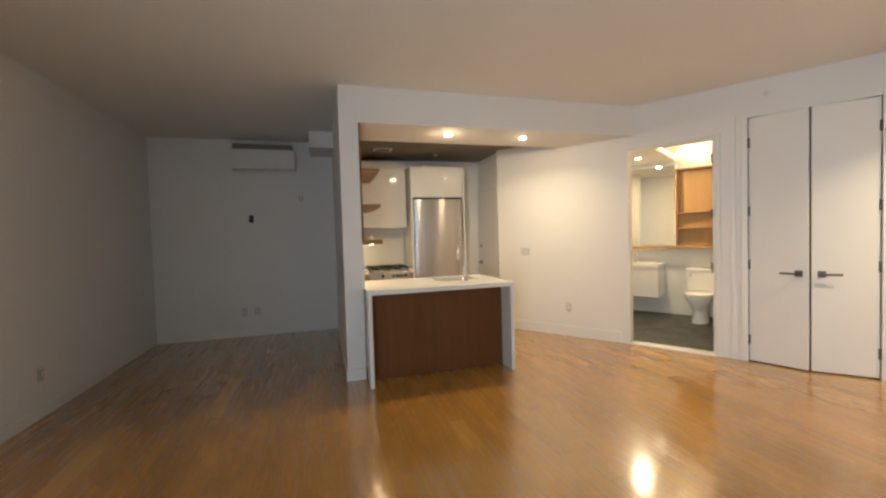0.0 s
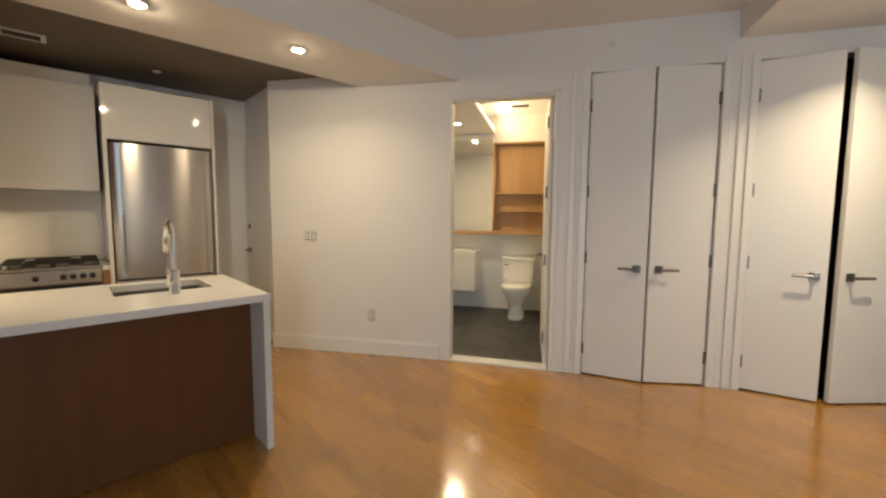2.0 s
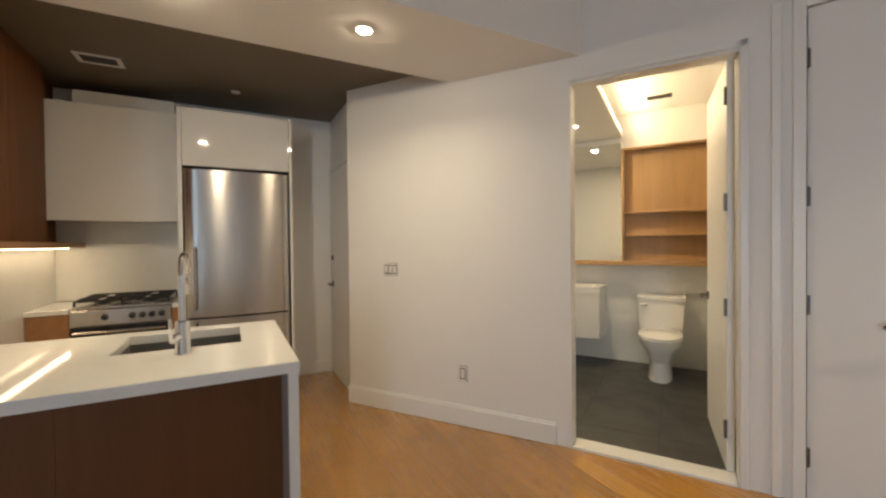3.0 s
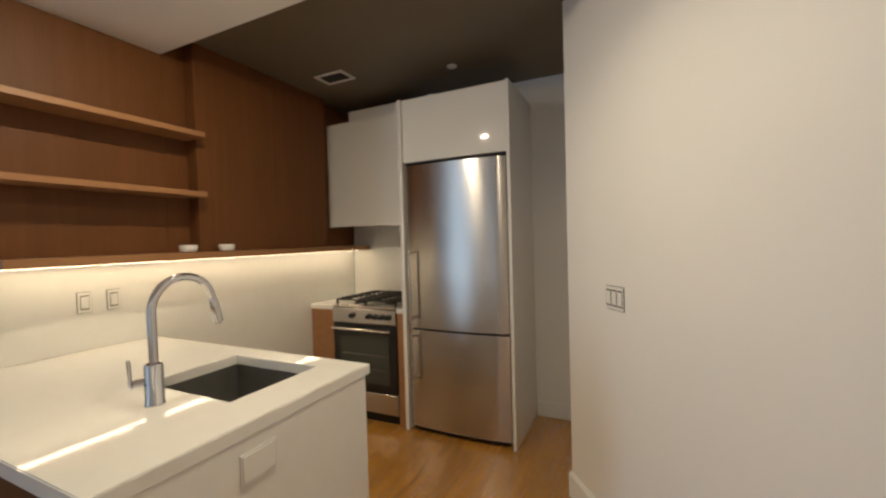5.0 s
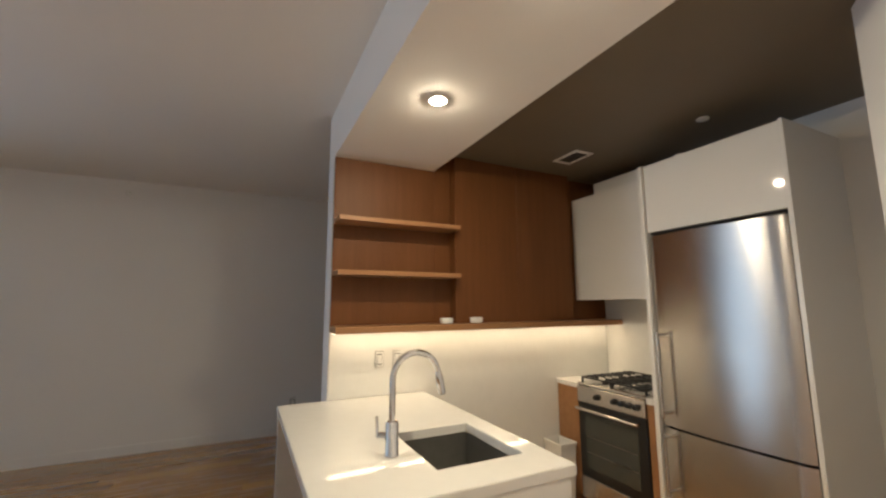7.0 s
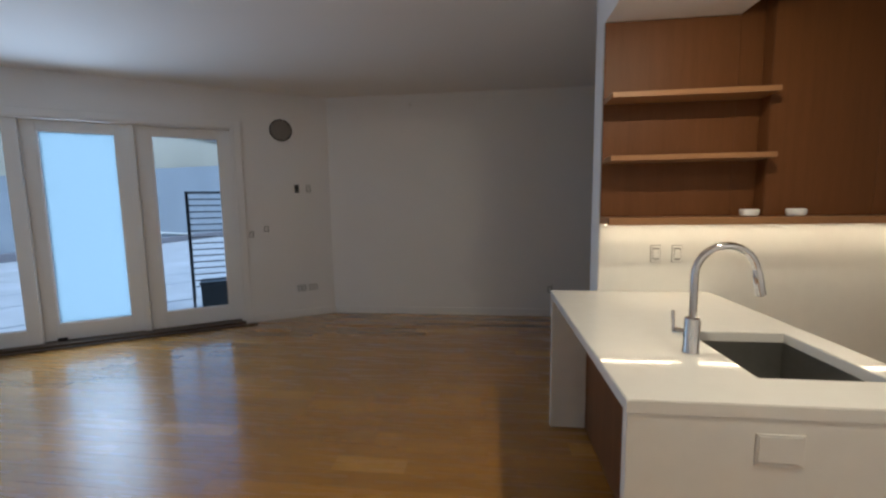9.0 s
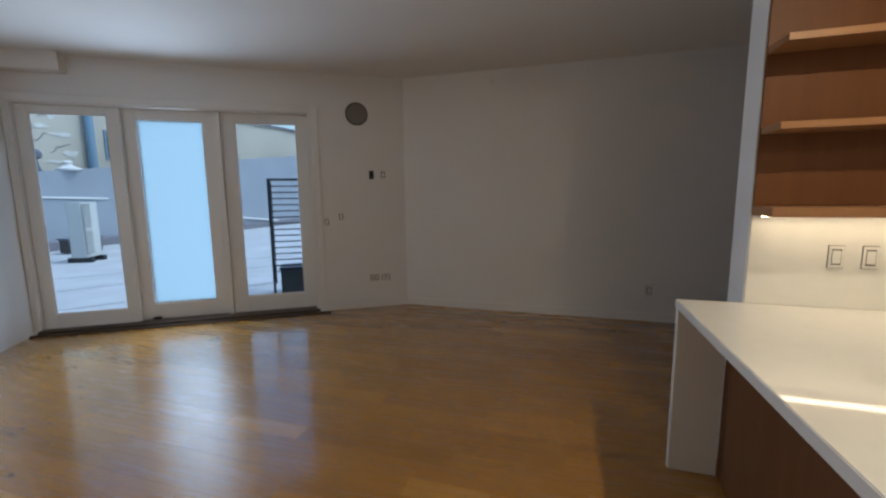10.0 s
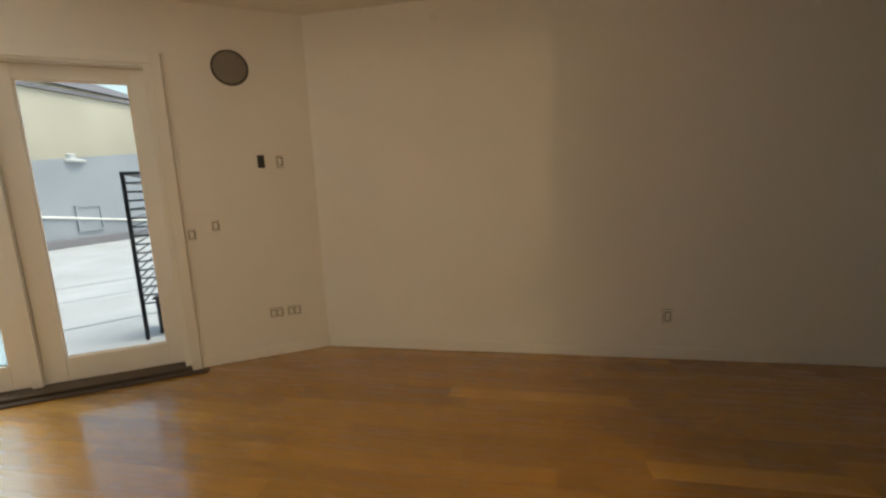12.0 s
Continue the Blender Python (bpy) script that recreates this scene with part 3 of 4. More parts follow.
for z in (1.705, 2.055):
    sh = thing("wall_shelf", pose(STUB_E, 0, z), "brown wood shelf on the veneered wall", "shelf", "kitchen shelves")
    part("board", boxes((0.019, 0.195, STUB_S + 0.006, 1.171, 0.0, 0.030), bevel=0.002), WALNUT_H, sh)
for y in (1.07, 1.313):
    dish = thing("small_dish", pose(-1.332, y, 1.380), "small white ceramic dish on the wood shelf", "dish", "dishes on shelf")
    part("bowl", lathe([(0.030, 0), (0.042, 0.005), (0.0485, 0.022), (0.048, 0.038), (0.043, 0.042), (0.040, 0.035), (0.018, 0.028)], 28), CERAMIC, dish, smooth=True)


def plate(name, m, w, h, label, category, inner=1, group="wall plates", black=False, lip=0.006):
    """A wall plate facing -y in its own frame, w by h, with rockers or sockets."""
    ob = thing(name, m, label, category, group)
    part("rim", boxes((-w / 2 - 0.002, w / 2 + 0.002, -0.002, 0.0, -h / 2 - 0.002, h / 2 + 0.002)), GREYPLATE, ob)
    part("cover", boxes((-w / 2, w / 2, -0.007, -0.002, -h / 2, h / 2), bevel=0.002), BLACK if black else PLASTIC, ob)
    step = w / inner
    for k in range(inner):
        cx = -w / 2 + step * (k + 0.5)
        ww = min(0.016, step * 0.36)
        part("rocker", boxes((cx - ww, cx + ww, -0.010, -0.007, -0.034 * h / 0.115, 0.034 * h / 0.115), bevel=0.001), BLACK if black else PLASTIC, ob)
        part("seam", boxes((cx - ww - lip, cx + ww + lip, -0.0082, -0.0072, -0.041 * h / 0.115, 0.041 * h / 0.115)), GREYPLATE, ob)
    return ob


WEST_FACE = Matrix.Rotation(radians(90), 4, "Z")      # faces +x
for y in (0.63, 0.755):
    plate("wall_socket", Matrix.Translation((STUB_E + 0.0125, y, 1.15)) @ WEST_FACE, 0.056, 0.100, "white double socket on the backsplash", "socket", lip=0.002)
DIAG = BEND @ Matrix.Translation((0, -0.001, 0))
plate("light_switch", DIAG @ Matrix.Translation((0.425, 0, 1.14)), 0.12, 0.10, "white triple light switch on the slanted wall", "light switch", 3, lip=0.0035)
plate("wall_socket", DIAG @ Matrix.Translation((1.05, 0, 0.385)), 0.065, 0.112, "white socket low on the slanted wall", "socket")
WINF = UV @ Matrix.Translation((0, VW + 0.001, 0)) @ Matrix.Rotation(radians(180), 4, "Z")
for u, z, blk in ((0.34, 1.70, True), (0.195, 1.70, False), (0.905, 1.13, False), (0.73, 1.19, False), ):
    plate("wall_plate", WINF @ Matrix.Translation((-u, 0, z)), 0.05, 0.10 if z > 1.5 else 0.085, "small black wall plate near the room corner" if blk else "small white wall plate near the glass doors", "wall plate", black=blk)
for u in (0.34, 0.193):
    plate("wall_socket", WINF @ Matrix.Translation((-u, 0, 0.39)), 0.105, 0.085, "white double socket low beside the room corner", "socket", 2)
plate("wall_socket", Matrix.Translation((XW + 0.001, 0.378, 0.355)) @ WEST_FACE, 0.065, 0.112, "white socket low on the long wall", "socket")
NF = Matrix.Translation((0, YN - 0.001, 0))
plate("wall_plate", NF @ Matrix.Translation((-2.85, 0, 1.73)), 0.06, 0.10, "black wall plate under the air conditioner", "wall plate", black=True)
plate("wall_plate", NF @ Matrix.Translation((-2.15, 0, 2.03)), 0.05, 0.07, "small grey thermostat plate on the back wall", "wall plate")
plate("wall_socket", NF @ Matrix.Translation((-3.00, 0, 0.36)), 0.065, 0.112, "white socket low on the back wall", "socket")
plate("wall_socket", NF @ Matrix.Translation((-2.82, 0, 0.36)), 0.065, 0.112, "white socket low on the back wall", "socket")
for m, lab in ((Matrix.Translation((XW, -1.42, 2.74)) @ Matrix.Rotation(radians(90), 4, "Y"), "small white sprinkler on the long wall"),
               (UV @ Matrix.Translation((1.95, VD, 2.72)) @ Matrix.Rotation(radians(90), 4, "X"), "small white sprinkler above the closets")):
    sp = thing("sprinkler", m, lab, "sprinkler")
    part("cover", lathe([(0.034, 0), (0.034, 0.004), (0.014, 0.008), (0.012, 0.028), (0.006, 0.03)], 20), PLASTIC, sp, smooth=True)
spk = thing("wall_speaker", UV @ Matrix.Translation((0.495, VW, 2.43)) @ Matrix.Rotation(radians(-90), 4, "X"), "round grey speaker grille on the window wall", "speaker")
part("rim", lathe([(0.135, 0), (0.135, 0.008), (0.128, 0.012), (0.120, 0.012)], 48), GREYPLATE, spk, smooth=True)
part("grille", lathe([(0.122, 0.010), (0.118, 0.014), (0.06, 0.019), (0.01, 0.020)], 48), SPEAKER, spk, smooth=True)

# ---- kitchen: range, cabinets, fridge ----
YF = 2.157
side_cab = thing("base_cabinet", pose(-1.473, 2.19, 0), "narrow oak base cabinet with white top", "cabinet", "base cabinets")
part("body", boxes((0, 0.235, 0, 0.575, 0.09, 0.869), (0, 0.235, 0.05, 0.575, 0, 0.09)), WALNUT_H, side_cab)
part("door", boxes((0.003, 0.232, -0.02, -0.001, 0.092, 0.866), bevel=0.002), WALNUT_H, side_cab)
part("worktop", boxes((0, 0.237, -0.03, 0.575, 0.87, 0.905), bevel=0.003), QUARTZ, side_cab)
filler = thing("base_cabinet", pose(-0.632, 2.19, 0), "slim oak filler cabinet beside the stove", "cabinet", "base cabinets")
part("body", boxes((0.002, 0.052, -0.02, 0.575, 0, 0.869), bevel=0.002), WALNUT_H, filler)
part("worktop", boxes((0.002, 0.052, -0.03, 0.575, 0.87, 0.905), bevel=0.003), QUARTZ, filler)

stove = thing("gas_range", pose(-1.235, 2.165, 0), "stainless gas range with black grates and oven", "stove")
part("body", boxes((0.002, 0.600, 0.02, 0.59, 0.08, 0.895), bevel=0.003), STEEL, stove)
part("plinth", boxes((0.02, 0.58, 0.05, 0.57, 0, 0.08)), BLACK, stove)
part("cooktop", boxes((0.0, 0.602, 0.0, 0.595, 0.895, 0.915), bevel=0.004), STEEL, stove, "stainless cooktop")
part("control_panel", boxes((0.002, 0.600, -0.012, 0.02, 0.775, 0.893), bevel=0.006, seg=2), STEEL, stove)
for x in (0.20, 0.36, 0.42, 0.48, 0.54):
    part("knob", lathe([(0.022, 0), (0.022, 0.006), (0.018, 0.008), (0.016, 0.028), (0.012, 0.030)], 20, m=pose(x, -0.012, 0.835, 90)), BLACK, stove, "black control knob", smooth=True)
part("oven_door", boxes((0.004, 0.598, -0.005, 0.019, 0.245, 0.768), bevel=0.004), BLACK, stove, "black oven door")
part("oven_window", boxes((0.07, 0.532, -0.009, -0.0055, 0.31, 0.69), bevel=0.002), OVENGLASS, stove)
for z in (0.42, 0.53):
    part("oven_rack", boxes((0.085, 0.517, -0.0105, -0.0095, z, z + 0.006)), NICKEL, stove)
ovh = tube([(0.03, -0.055, 0.735), (0.572, -0.055, 0.735)], 0.011, 14)
for x in (0.05, 0.55):
    tube([(x, -0.005, 0.735), (x, -0.055, 0.735)], 0.008, 10, ovh)
part("oven_handle", ovh, STEEL, stove, "steel bar handle", smooth=True)
part("drawer", boxes((0.004, 0.598, -0.003, 0.019, 0.085, 0.238), bevel=0.004), STEEL, stove)
for x in (0.155, 0.447):
    for y in (0.17, 0.43):
        bm = lathe([(0.048, 0.915), (0.048, 0.924), (0.034, 0.926), (0.034, 0.934), (0.026, 0.937)], 24, m=Matrix.Translation((x, y, 0)))
        part("burner", bm, IRON, stove, smooth=True)
for k in range(2):
    g = bmesh.new()
    a = 0.012 + k * 0.29
    for x in (a, a + 0.274):
        box(g, x, x + 0.012, 0.03, 0.57, 0.945, 0.957, bevel=0.002)
    for y in (0.03, 0.30, 0.558):
        box(g, a, a + 0.286, y, y + 0.012, 0.945, 0.957, bevel=0.002)
    for y in (0.10, 0.17, 0.24, 0.36, 0.43, 0.50):
        box(g, a, a + 0.11, y - 0.005, y + 0.005, 0.945, 0.962, bevel=0.001)
        box(g, a + 0.176, a + 0.286, y - 0.005, y + 0.005, 0.945, 0.962, bevel=0.001)
    for x in (a, a + 0.274):
        for y in (0.03, 0.558):
            box(g, x, x + 0.012, y, y + 0.012, 0.9155, 0.946)
    part("grate", g, IRON, stove, "black cast iron grate")

bin_ = thing("waste_bin", pose(-1.345, 2.06, 0), "open white plastic waste bin beside the stove", "waste bin")
rect = lambda w, d, z: [(-w, -d, z), (w, -d, z), (w, d, z), (-w, d, z)]
part("bucket", loft([rect(0.075, 0.06, 0.0), rect(0.095, 0.075, 0.46), rect(0.089, 0.069, 0.46), rect(0.070, 0.055, 0.012)]), PLASTIC, bin_)
part("rim", boxes((-0.101, 0.101, -0.081, -0.0755, 0.445, 0.468), (-0.101, 0.101, 0.0755, 0.081, 0.445, 0.468), (-0.101, -0.0955, -0.0755, 0.0755, 0.445, 0.468), (0.0955, 0.101, -0.0755, 0.0755, 0.445, 0.468), bevel=0.002), PLASTIC, bin_)

upper = thing("wall_cabinet", pose(STUB_E + 0.02, 2.415, 1.548), "white gloss wall cabinet above the stove", "cabinet")
part("body", boxes((0, 0.866, 0.021, 0.36, 0, 0.895), bevel=0.002), LACQUER, upper)
part("door", boxes((0, 0.865, 0, 0.020, 0.0, 0.895), bevel=0.002), LACQUER, upper)
topfill = thing("hood_box", pose(-1.28, 2.50, 2.4435), "low white boxed duct above the wall cabinet", "duct cover")
part("body", boxes((0, 0.66, 0, 0.27, 0, 0.12), bevel=0.003), LACQUER, topfill)

FS0, FS1 = -0.578, 0.268
surround = thing("fridge_surround", pose(0, 0, 0), "white gloss cabinet surround of the fridge", "cabinet")
part("side_panel", boxes((FS0, FS0 + 0.03, YF + 0.01, YN - 0.001, 0, 2.445), bevel=0.002), LACQUER, surround)
part("side_panel", boxes((FS1 - 0.022, FS1, YF + 0.01, YN - 0.001, 0, 2.445), bevel=0.002), LACQUER, surround)
part("top_cabinet", boxes((FS0 + 0.031, FS1 - 0.023, YF + 0.055, YN - 0.001, 1.99, 2.444)), LACQUER, surround)
part("top_door", boxes((FS0 + 0.031, FS1 - 0.023, YF + 0.033, YF + 0.054, 1.985, 2.444), bevel=0.002), LACQUER, surround)
# near-black sheets put in for the shade round the fridge
part("shade_lining", boxes((FS0 + 0.031, FS1 - 0.023, YN - 0.05, YN - 0.002, 0.0, 1.984), (FS0 + 0.031, FS1 - 0.023, YF + 0.06, YN - 0.05, 1.972, 1.984)), GAP, surround)

fridge = thing("refrigerator", pose(-0.535, YF, 0), "stainless two-door refrigerator with bottom freezer", "refrigerator")
FW = 0.767
# body in the same dark colour, as shade between the doors
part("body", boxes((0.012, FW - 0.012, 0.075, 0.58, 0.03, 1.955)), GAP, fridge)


def curved_door(z0, z1):
    """A door with a slightly bowed front and rounded upright edges."""
    n = 18
    front = [(FW * k / n, 0.022 * (2 * k / n - 1) ** 2 + (0.012 if k in (0, n) else 0.0)) for k in range(n + 1)]
    return prism(front + [(FW, 0.072), (0, 0.072)], z0, z1)


part("freezer_door", curved_door(0.045, 0.758), STEEL, fridge, "stainless freezer door", smooth=True)
part("fridge_door", curved_door(0.772, 1.955), STEEL, fridge, "stainless fridge door", smooth=True)
for z0, z1 in ((0.83, 1.34), (0.385, 0.735)):
    hb = tube([(0.055, -0.045, z0), (0.055, -0.045, z1)], 0.011, 14)
    for z in (z0 + 0.02, z1 - 0.02):
        tube([(0.055, -0.045, z), (0.055, 0.02, z)], 0.009, 10, hb)
    part("handle", hb, STEEL, fridge, "steel bar handle", smooth=True)
part("foot_grille", boxes((0.02, FW - 0.02, 0.05, 0.07, 0.005, 0.042)), BLACK, fridge)
small_item = thing("smoke_sensor", pose(-0.35, 2.30, 2.445), "small white sensor on top of the fridge cabinet", "sensor")
part("case", lathe([(0.05, 0), (0.05, 0.02), (0.035, 0.035), (0.01, 0.036)], 24), PLASTIC, small_item, smooth=True)

# ceiling fittings
vent = thing("ceiling_vent", pose(-1.0, 2.00, DARK_H), "white square air vent in the dark ceiling", "vent")
part("frame", boxes((-0.13, 0.13, -0.085, -0.06, -0.008, 0), (-0.13, 0.13, 0.06, 0.085, -0.008, 0), (-0.13, -0.10, -0.06, 0.06, -0.008, 0), (0.10, 0.13, -0.06, 0.06, -0.008, 0), bevel=0.002), PLASTIC, vent)
for k in range(6):
    part("slat", boxes((-0.10, 0.10, -0.055 + k * 0.02, -0.043 + k * 0.02, -0.006, -0.001)), GREYPLATE, vent)
cap = thing("ceiling_sensor", pose(-0.16, 2.25, DARK_H), "small round white sensor on the dark ceiling", "sensor")
part("case", lathe([(0.035, 0), (0.035, -0.008), (0.02, -0.014)], 24), PLASTIC, cap, smooth=True)


def downlight(m, label="recessed round white downlight, lit"):
    ob = thing("downlight", m, label, "ceiling light", "downlights")
    bm = bmesh.new()
    n = 32
    rows = [(0.047, 0.0), (0.047, -0.006), (0.043, -0.007), (0.040, 0.0)]
    rings = [[bm.verts.new((r * math.cos(2 * math.pi * k / n), r * math.sin(2 * math.pi * k / n), z)) for k in range(n)] for r, z in rows]
    for a, b in zip(rings, rings[1:]):
        for k in range(n):
            bm.faces.new((a[k], a[(k + 1) % n], b[(k + 1) % n], b[k]))
    bmesh.ops.recalc_face_normals(bm, faces=bm.faces)
    part("trim_ring", bm, PLASTIC, ob, smooth=True)
    part("lens", lathe([(0.041, -0.001), (0.041, -0.004)], 32), BULB, ob, "glowing lens")


downlight(pose(-0.47, 0.60, SOFFIT))
downlight(pose(0.45, 0.60, SOFFIT))
downlight(UV @ pose(3.45, 0.90, 2.68))
downlight(UV @ pose(0.35, 3.15, 2.5))

# air conditioner
ac = thing("air_conditioner", pose(-3.06, YN, 2.42), "white split air conditioner high on the back wall", "air conditioner")
prof = [(0, 0.02), (-0.10, 0.0), (-0.17, 0.012), (-0.205, 0.06), (-0.21, 0.24), (-0.19, 0.295), (-0.15, 0.30), (0, 0.30)]
part("case", loft([[(x, y, z) for y, z in prof] for x in (0.0, 0.855)]), PLASTIC, ac)
part("front_panel", boxes((0.004, 0.851, -0.222, -0.208, 0.075, 0.255), bevel=0.004, seg=2), PLASTIC, ac)
# dark strip: top intake with its shade put into the colour
part("intake", boxes((0.03, 0.825, -0.186, -0.06, 0.301, 0.372), bevel=0.01), SPEAKER, ac, "intake grille coloured dark for the shade above the case")
part("louvre", boxes((0.05, 0.80, -0.200, -0.185, 0.022, 0.050), bevel=0.003), PLASTIC, ac)

# ---- bathroom ----
BV = 3.90
structure("wall_bath_back", boxes((-1.0, 1.74, BV, BV + 0.12, 1.08, 2.75)), WALL, "white bathroom back wall", "wall", UV)
structure("wall_bath_back_tiles", boxes((-1.0, 1.74, BV - 0.01, BV + 0.12, -0.02, 1.08)), BATHTILE, "pale tiled lower bathroom wall", "wall", UV)
structure("wall_bath_right", boxes((1.62, 1.699, VD + 0.12, BV - 0.01, -0.02, 2.75)), WALL, "white bathroom side wall", "wall", UV)
structure("wall_bath_left", boxes((-1.0, -0.88, 2.35, BV - 0.01, -0.02, 2.75)), BATHTILE, "pale tiled bathroom side wall", "wall", UV)
structure("wall_bath_front", boxes((-1.0, -0.2, 2.23, 2.35, -0.02, 2.75)), WALL, "white bathroom wall", "wall", UV)
structure("ceiling_bath_low", boxes((-1.0, 0.72, VD + 0.121, BV, 2.50, 2.55)), CEIL, "dropped white bathroom ceiling", "ceiling", UV)
structure("ceiling_bath", boxes((-1.0, 1.70, VD + 0.121, BV + 0.12, 2.75, 2.80)), CEIL, "white bathroom ceiling", "ceiling", UV)
structure("floor_bath_base", boxes((-1.0, 1.70, VD + 0.13, BV, -0.02, -0.004)), GAP, "dark bed under the bathroom tiles", "floor", UV)
bath_floor = tagged(new("floor_bath"), "dark slate tiled bathroom floor", "floor", kind="structure")
bath_floor.matrix_world = UV
for i in range(5):
    for k in range(8):
        u0, v0 = -0.95 + i * 0.52, VD + 0.135 + k * 0.28
        u1, v1 = min(u0 + 0.517, 1.62), min(v0 + 0.277, BV - 0.012)
        if v1 - v0 > 0.03 and u1 - u0 > 0.03:
            part("tile", boxes((u0, u1, v0, v1, -0.004, 0.004)), SLATE, bath_floor)

ledge = thing("bathroom_ledge", UV @ pose(0, 0, 0), "long oak ledge under the bathroom mirror", "shelf")
part("board", boxes((-0.86, 1.615, BV - 0.17, BV - 0.001, 1.085, 1.130), bevel=0.003), BATHOAK, ledge)
mir = thing("bathroom_mirror", UV @ pose(0, 0, 0), "large frameless mirror cabinet above the vanity", "mirror")
part("body", boxes((-0.85, 0.722, BV - 0.125, BV - 0.001, 1.132, 2.42)), SATIN, mir)
part("glass", boxes((-0.85, 0.722, BV - 0.131, BV - 0.126, 1.132, 2.42)), MIRROR, mir)
niche = thing("bathroom_shelf_unit", UV @ pose(0, 0, 0), "open oak shelf unit above the toilet", "shelf unit")
part("back", boxes((0.745, 1.545, BV - 0.015, BV - 0.001, 1.132, 2.33)), BATHOAK, niche)
part("side", boxes((0.725, 0.744, BV - 0.14, BV - 0.001, 1.132, 2.352), bevel=0.001), BATHOAK, niche)
part("side", boxes((1.546, 1.565, BV - 0.14, BV - 0.001, 1.132, 2.352), bevel=0.001), BATHOAK, niche)
part("top", boxes((0.745, 1.545, BV - 0.14, BV - 0.001, 2.332, 2.352), bevel=0.001), BATHOAK, niche)
for z in (1.40, 1.645):
    part("shelf", boxes((0.745, 1.545, BV - 0.135, BV - 0.0155, z, z + 0.022), bevel=0.001), BATHOAK, niche)
van = thing("bathroom_vanity", UV @ pose(0, 0, 0), "white wall-hung vanity with ceramic basin", "vanity")
part("body", boxes((-0.30, 0.535, 3.47, BV - 0.012, 0.31, 0.80), bevel=0.002), LACQUER, van)
part("drawer_front", boxes((-0.30, 0.115, 3.45, 3.469, 0.315, 0.80), bevel=0.002), LACQUER, van)
part("drawer_front", boxes((0.119, 0.535, 3.45, 3.469, 0.315, 0.80), bevel=0.002), LACQUER, van)
part("basin", slab_with_hole(-0.31, 0.545, 3.44, BV - 0.012, 0.80, 0.86, -0.22, 0.45, 3.50, 3.77), CERAMIC, van, "white ceramic basin")
part("bowl", boxes((-0.22, 0.45, 3.50, 3.77, 0.802, 0.806)), CERAMIC, van)
bt = thing("basin_tap", UV @ pose(0.14, 3.80, 0.86), "chrome basin mixer tap", "faucet")
part("body", lathe([(0.024, 0), (0.024, 0.01), (0.02, 0.012), (0.02, 0.13), (0.015, 0.135)], 20), CHROME, bt, smooth=True)
part("spout", tube([(0, -0.01, 0.09), (0, -0.06, 0.095), (0, -0.12, 0.085)], 0.012, 12), CHROME, bt, smooth=True)
part("lever", tube([(0, 0, 0.135), (0, 0.0, 0.15), (0, -0.05, 0.165)], 0.007, 10), CHROME, bt, smooth=True)


def oval(cx, cy, z, rx, ry, n=28, back=1.0):
    """An egg-shaped ring; back squares the far side."""
    pts = []
    for k in range(n):
        a = 2 * math.pi * k / n
        c, s = math.cos(a), math.sin(a)
        y = ry * s if s < 0 else ry * back * math.copysign(abs(s) ** 0.6, s)
        pts.append((cx + rx * math.copysign(abs(c) ** 0.85, c), cy + y, z))
    return pts


toilet = thing("toilet", UV @ pose(1.10, 3.36, 0.004), "white ceramic two-piece toilet with closed lid", "toilet")
part("pedestal", loft([oval(0, 0.12, 0.0, 0.11, 0.23), oval(0, 0.12, 0.05, 0.105, 0.22), oval(0, 0.12, 0.18, 0.095, 0.20), oval(0, 0.08, 0.28, 0.13, 0.24),
                       oval(0, 0.06, 0.36, 0.18, 0.27), oval(0, 0.06, 0.40, 0.185, 0.275)]), CERAMIC, toilet, smooth=True)
part("seat", loft([oval(0, 0.05, 0.401, 0.19, 0.275), oval(0, 0.05, 0.412, 0.193, 0.28), oval(0, 0.05, 0.420, 0.19, 0.277)]), CERAMIC, toilet, smooth=True)
part("lid", loft([oval(0, 0.05, 0.422, 0.186, 0.27), oval(0, 0.05, 0.436, 0.19, 0.275), oval(0, 0.05, 0.446, 0.17, 0.255)]), CERAMIC, toilet, smooth=True)
part("tank", loft([[(sx * w, y, z) for sx, y in ((-1, 0.33), (1, 0.33), (1, 0.525), (-1, 0.525))] for w, z in ((0.175, 0.37), (0.20, 0.45), (0.215, 0.73))]), CERAMIC, toilet)
part("tank_lid", boxes((-0.225, 0.225, 0.315, 0.526, 0.731, 0.765), bevel=0.008, seg=2), CERAMIC, toilet)
part("flush_lever", boxes((-0.19, -0.12, 0.300, 0.318, 0.665, 0.685), bevel=0.003), CHROME, toilet)
roll = thing("paper_holder", UV @ pose(1.44, BV - 0.012, 0.80), "chrome paper holder on the bathroom wall", "paper holder")
part("bar", tube([(0, 0, 0), (0, -0.06, 0), (-0.015, -0.07, 0), (-0.14, -0.07, 0)], 0.008, 10), CHROME, roll, smooth=True)
bvent = thing("bathroom_vent", UV @ pose(1.10, 3.45, 2.75), "small grey vent in the bathroom ceiling", "vent")
part("frame", boxes((-0.11, 0.11, -0.05, 0.05, -0.006, 0), bevel=0.002), GREYPLATE, bvent)
for k in range(4):
    part("slat", boxes((-0.10, 0.10, -0.04 + k * 0.022, -0.028 + k * 0.022, -0.011, -0.006)), BLACK, bvent)
cove = thing("cove_light", UV @ pose(0.735, 2.85, 2.552), "warm light strip in the bathroom ceiling cove", "light strip")
part("strip", boxes((-0.03, -0.017, -1.0, 1.0, -0.0015, 0.012)), LED, cove)

